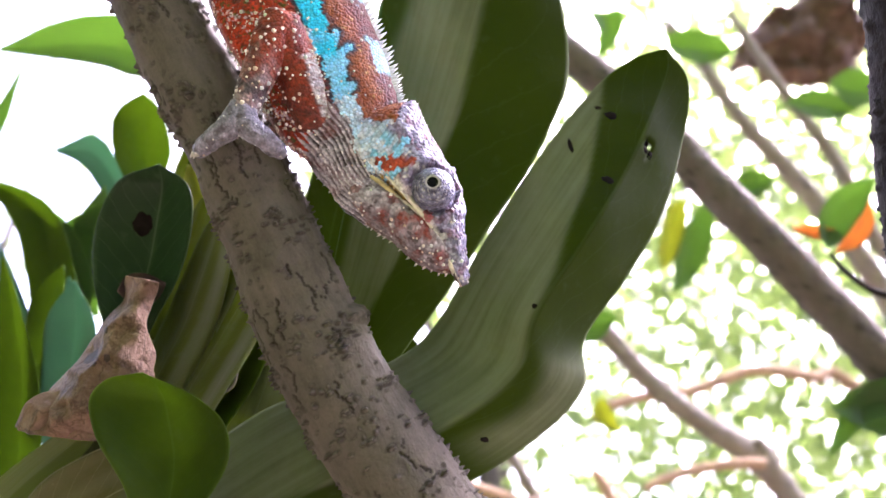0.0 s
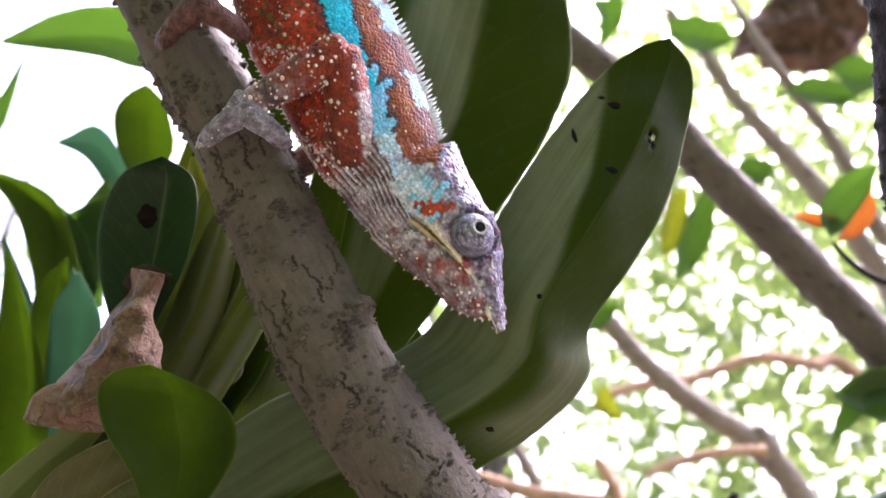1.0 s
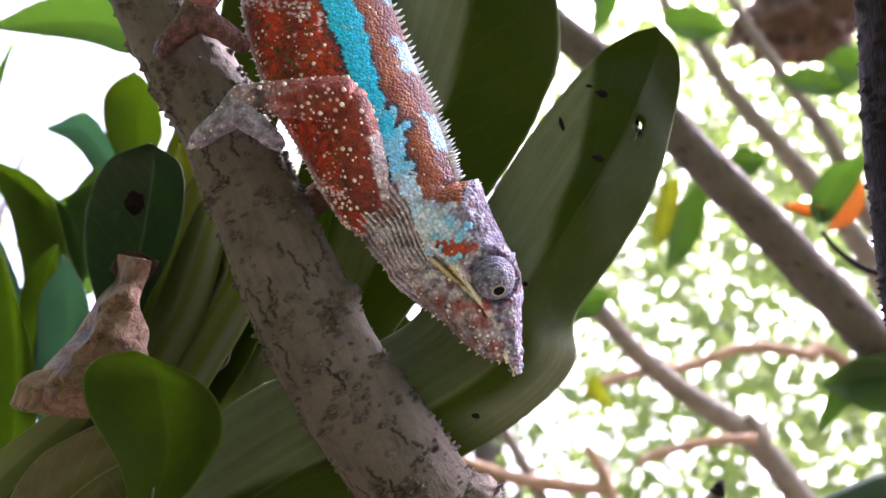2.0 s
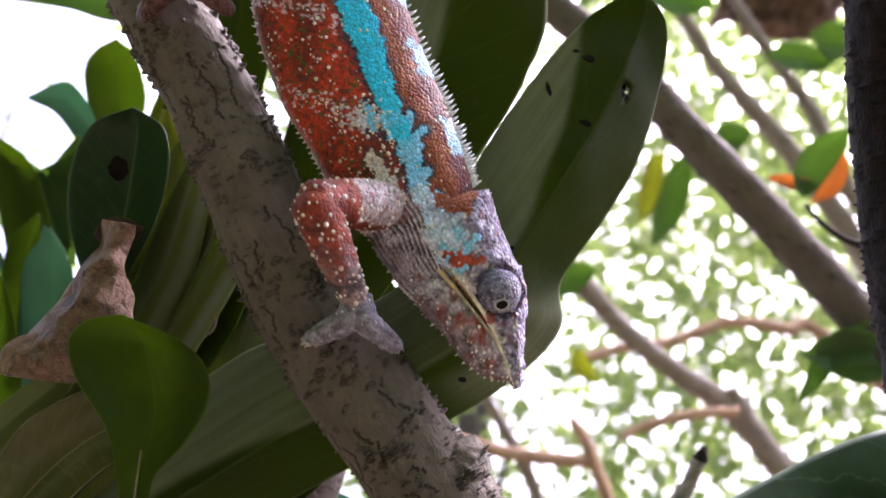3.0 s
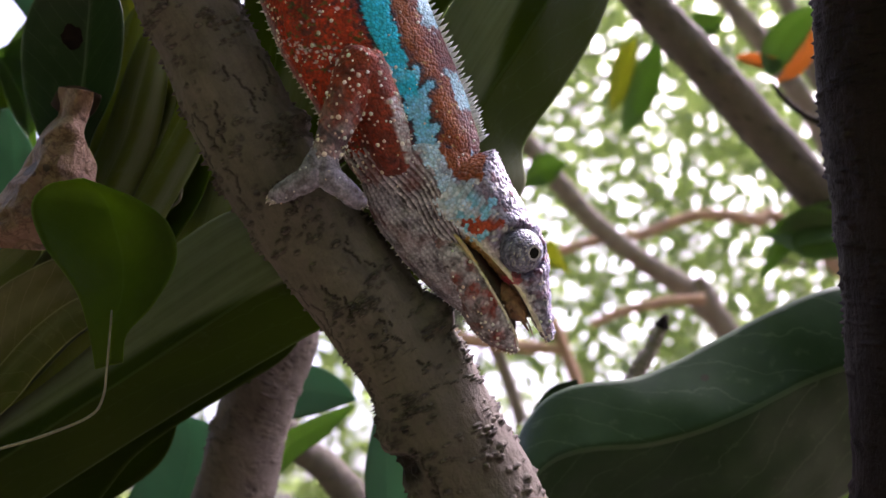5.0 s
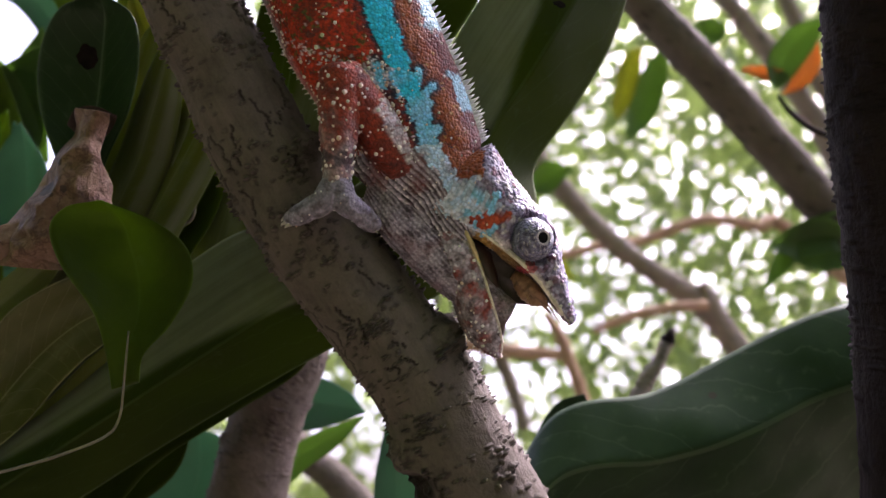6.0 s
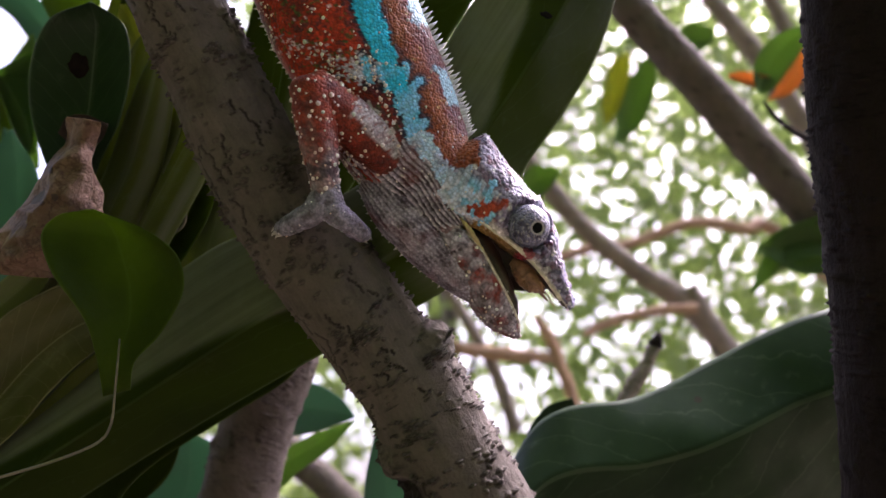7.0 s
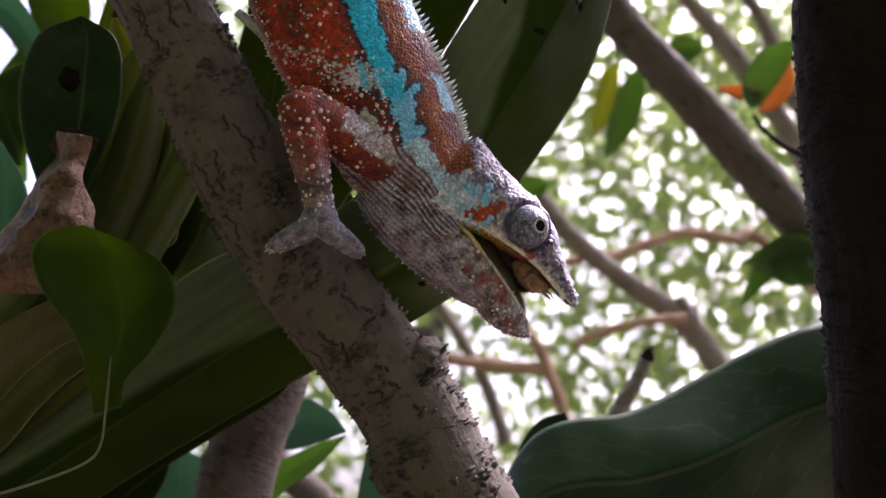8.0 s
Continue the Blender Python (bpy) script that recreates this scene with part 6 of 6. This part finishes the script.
# ================= what moves =================
# seconds: shift of the body along and down the branch (mm)
BODY = [(0, -42.9, 69.2), (0.5, -37.0, 63.1), (1.0, -30.8, 54.2), (1.5, -25.2, 43.2), (2.2, -18.5, 34.0), (2.8, -13.6, 27.2), (3.0, -10.2, 22.2), (3.5, -5.6, 8.0), (4.0, -4.0, 0.8), (4.3, 3.1, -11.4), (4.4, 6.6, -12.8), (4.5, 6.5, -13.2), (4.7, 6.0, -12.0),
        (5.2, 3.4, -6.5), (5.8, 1.6, -2.6), (6.0, 0.9, -1.5), (6.5, 0.0, 0.0), (7.0, 0.5, 3.5), (7.5, 0.6, 6.0), (8.0, 1.2, 6.5)]
# seconds: turn of the head (degrees) and shift of its hinge against the body (mm)
HEADS = [(0, -7, -5.5, 2.4), (0.5, -9.5, -6.6, 1.4), (1.0, -8.7, -6.4, 0.5), (1.5, -9.5, -5.6, 2.0), (2.8, -13.6, -7.7, 2.7), (3.0, -14, -9.2, 1.7), (3.5, -12.5, -10.5, 0.2), (4.0, -14.5, -9.7, 0.0), (4.3, -12.8, -9.6, 0.0), (4.4, -11, -8.4, -1.7), (4.5, -10.4, -7.3, -2.5), (4.7, -9.0, -6.8, -2.2),
         (5.2, -6.0, -5.4, -1.5), (5.8, -3.8, -4.2, -0.9), (6.0, 1.6, -3.4, -0.9), (6.5, 0, 0, 0), (7.0, 3.2, 0.1, 0.3), (7.5, 8.2, 0.7, 0.8), (8.0, 7.3, 0.8, 0.9)]
# seconds: opening of the jaw from its near-shut place (degrees, negative opens)
JAWS = [(0, 15.5), (1.5, 15.5), (2.8, 14), (3.0, 11), (3.3, 3), (3.5, -5), (4.0, -8), (4.3, -5), (4.4, -9), (4.5, -12), (4.6, -12), (4.9, -2), (5.2, -10), (5.5, 2), (5.8, -2), (6.0, -25), (6.2, 0), (6.4, 5), (6.5, 4), (6.7, -2), (6.8, -6), (7.0, -16), (7.2, 2), (7.3, 2), (7.5, 0), (7.7, -3), (7.8, -5), (8.0, -14)]
# seconds: how far the throat pouch is drawn in (mm)
POUCHES = [(0, 8), (2.8, 8), (3.5, 9), (4.5, 9), (4.7, 6), (5.2, 2), (5.8, 0), (8, 0)]
# seconds: travel of the tongue out of the mouth (mm)
TONGUE = [(0, -20), (2.8, -20), (3.0, -8), (3.3, 2), (3.5, 10), (4.0, 13), (4.2, 17), (4.3, 21), (4.4, 96), (4.5, 50), (4.6, -2), (4.8, -24), (8, -24)]
# seconds: where the pupil looks, right and up (mm off the turret's middle)
GAZE = [(0, 0.2, 0.8), (0.5, 0.0, 0.2), (1.0, 2.7, 2.2), (1.5, 3.8, -4.6), (2.8, 3.0, -4.8), (3.5, 2.0, -4.9), (4.3, 3.0, -5.0), (4.5, 4.4, -3.6), (5.8, 3.0, 0.9), (6.0, 3.2, 0.4), (6.5, 2.2, -1.2), (7.0, 2.2, -1.0), (7.5, 1.4, 1.0), (8.0, 3.6, -0.4)]
# seconds: elbow across and up (mm), wrist, and tilt of the foot (degrees)
ARM = [(0, -77.5, 125.7, -79, 243, 93, 0, 0), (0.5, -61.9, 123, -79, 243, 93, 0, 0), (1.0, -53.6, 116.7, -79, 243, 93.6, 0, 0), (1.5, -44.3, 106, -79, 243, 93.6, 0, 0), (1.9, -42, 98, -78, 244, 92, 0, 0), (2.3, -52, 90, -66, 232, 70, -15, 5), (2.6, -51, 75, -50, 232, 45, -30, 10), (2.8, -50, 65, -42, 236, 31.5, -25, 10), (3.0, -45, 49.2, -32.6, 243, 16, 0, 4), (3.5, -44.5, 44.4, -32.6, 243, 16, 0, 4),
       (4.0, -45.2, 45.6, -32.6, 243, 16, 0, 4), (4.3, -31, 44.5, -32.4, 243, 16, 0, 4), (4.5, -27.3, 45, -32.4, 243, 16, 0, 4), (5.2, -30, 47, -32.4, 243, 16, 0, 4), (5.8, -33.5, 48.5, -32.4, 243, 16, 0, 4), (6.5, -37.0, 47.5, -32.4, 243, 16, 0, 4), (7.0, -38.2, 47.7, -32.4, 243, 16, 0, 4), (7.5, -39.2, 47.6, -32.4, 243, 16, 0, 4), (8.0, -39.8, 47.3, -32.4, 243, 16, 0, 4)]
HIND = [(0, -110, 246, 165), (0.6, -108, 240, 150), (1.0, -96, 244, 129), (1.4, -92, 246, 121), (8, -92, 246, 121)]
SHOULDER, HIP = Vector((-15, 257, 27)), Vector((-51, 253, 168))


def table(rows, t):
    ts = [r[0] for r in rows]
    return [float(np.interp(t, ts, [r[k] for r in rows])) for k in range(1, len(rows[0]))]


def body_at(t):
    dx, dz = table(BODY, t)
    return Vector((dx, 0, dz))


def knee(a, b, la, lb, hint):
    """The joint between a and b for two lengths, on the side of hint."""
    ax = b - a
    d = min(ax.length, la + lb - 0.5)
    ax.normalize()
    k = (la * la - lb * lb + d * d) / (2 * d)
    h = math.sqrt(max(0.1, la * la - k * k))
    side = hint - a
    side -= ax * side.dot(ax)
    return a + ax * k + side.normalized() * h


def limb_pose(a, b, shift):
    """The pose of a limb whose joint is at a and whose axis runs to b, in the animal's space."""
    z = (a - b).normalized()
    x = Vector((1, 0, 0.2))
    x = (x - z * x.dot(z)).normalized()
    y = z.cross(x)
    return Matrix.Translation((a - shift - CO) * MM) @ Matrix((x, y, z)).transposed().to_4x4()


def head_pose(t):
    turn, hx, hz = table(HEADS, t)
    return Matrix.Translation((HO - CO + Vector((hx, 0, hz))) * MM) @ pose(0, 0, 0, 0, -turn, 0)


def motions():
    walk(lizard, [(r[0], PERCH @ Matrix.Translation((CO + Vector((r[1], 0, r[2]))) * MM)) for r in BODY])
    times = [r[0] for r in HEADS]
    walk(head, [(t, head_pose(t)) for t in times])
    rows = []
    for t, turn, hx, hz in HEADS:
        rows.append((t, Matrix.Translation((NO - CO + Vector((hx, 0, hz)) * 0.45) * MM) @ pose(0, 0, 0, 0, -turn * 0.6, 0)))
    walk(neck, rows)
    rows = []
    for t in sorted({r[0] for r in HEADS} | {r[0] for r in POUCHES}):
        turn, hx, hz = table(HEADS, t)
        k = table(POUCHES, t)[0]
        rows.append((t, Matrix.Translation((NO - CO + Vector((hx, 0, hz)) * 0.6 + Vector((0.69, 0, 0.72)) * k) * MM) @ pose(0, 0, 0, 0, -turn * 0.7 - 0.6 * max(0.0, table(JAWS, t)[0] - 4), 0)))
    walk(pouch, rows)
    walk(jaw, [(t, pose(0, 0, 0, 0, -a, 0)) for t, a in JAWS])
    walk(tongue, [(t, Matrix.Translation((TO - HO + TA * d) * MM)) for t, d in TONGUE])
    rows = []
    for t, gx, gz in GAZE:
        rows.append((t, Matrix.Translation((EO - HO) * MM) @ pose(0, 0, 0, -math.degrees(math.asin(gz / 7.6)), 0, math.degrees(math.asin(gx / 7.6)))))
    walk(eye, rows)
    ua, fa, ff = [], [], []
    for t, ex, ez, wx, wy, wz, tilt, spin in ARM:
        sh = body_at(t)
        s, w = SHOULDER + sh, Vector((wx, wy, wz))
        flat = math.hypot(ex - s.x, ez - s.z)
        e = knee(s, w, LU, LF, Vector((ex, s.y - math.sqrt(max(256.0, LU * LU - flat * flat)), ez)))
        ua.append((t, limb_pose(s, e, sh)))
        fa.append((t, limb_pose(e, w, sh)))
        ff.append((t, Matrix.Translation((w - sh - CO) * MM) @ pose(0, 0, 0, tilt, spin, 0)))
    walk(upper_arm, ua)
    walk(forearm, fa)
    walk(forefoot, ff)
    th, sk, hf = [], [], []
    for t in sorted({r[0] for r in HIND} | {0.5, 1.5, 2.2, 2.8, 3.0, 3.5, 4.0, 4.3, 4.5, 5.2, 5.8, 6.5, 7.0}):
        sh = body_at(t)
        s, w = HIP + sh, Vector(table(HIND, t))
        e = knee(s, w, LT, LS, Vector((s.x + 12, s.y - 30, (s.z + w.z) / 2)))
        th.append((t, limb_pose(s, e, sh)))
        sk.append((t, limb_pose(e, w, sh)))
        hf.append((t, Matrix.Translation((w - sh - CO) * MM) @ pose(0, 0, 0, 0, -6, 0)))
    walk(thigh, th)
    walk(shin, sk)
    walk(hindfoot, hf)
    # the cricket sits on the broad leaf until the tongue brings it in
    def world_head(t):
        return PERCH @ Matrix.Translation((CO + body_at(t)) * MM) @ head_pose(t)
    rest = Vector((29.5, MID - 0.5, -13.0)) - HO
    out = world_head(4.4) @ Matrix.Translation((TO - HO + TA * 96) * MM)
    caught = [(0, out), (4.4, out)]
    caught.append((4.5, world_head(4.5) @ Matrix.Translation((TO - HO + TA * 50) * MM)))
    for t in (4.6, 4.8, 5.2, 5.8, 6.0, 6.2, 6.5, 6.7, 7.0, 7.2, 7.5, 7.7, 8.0):
        caught.append((t, world_head(t) @ Matrix.Translation(rest * MM) @ pose(0, 0, 0, 0, 42 + 6 * math.sin(t * 9), 0)))
    walk(cricket, caught)


motions()
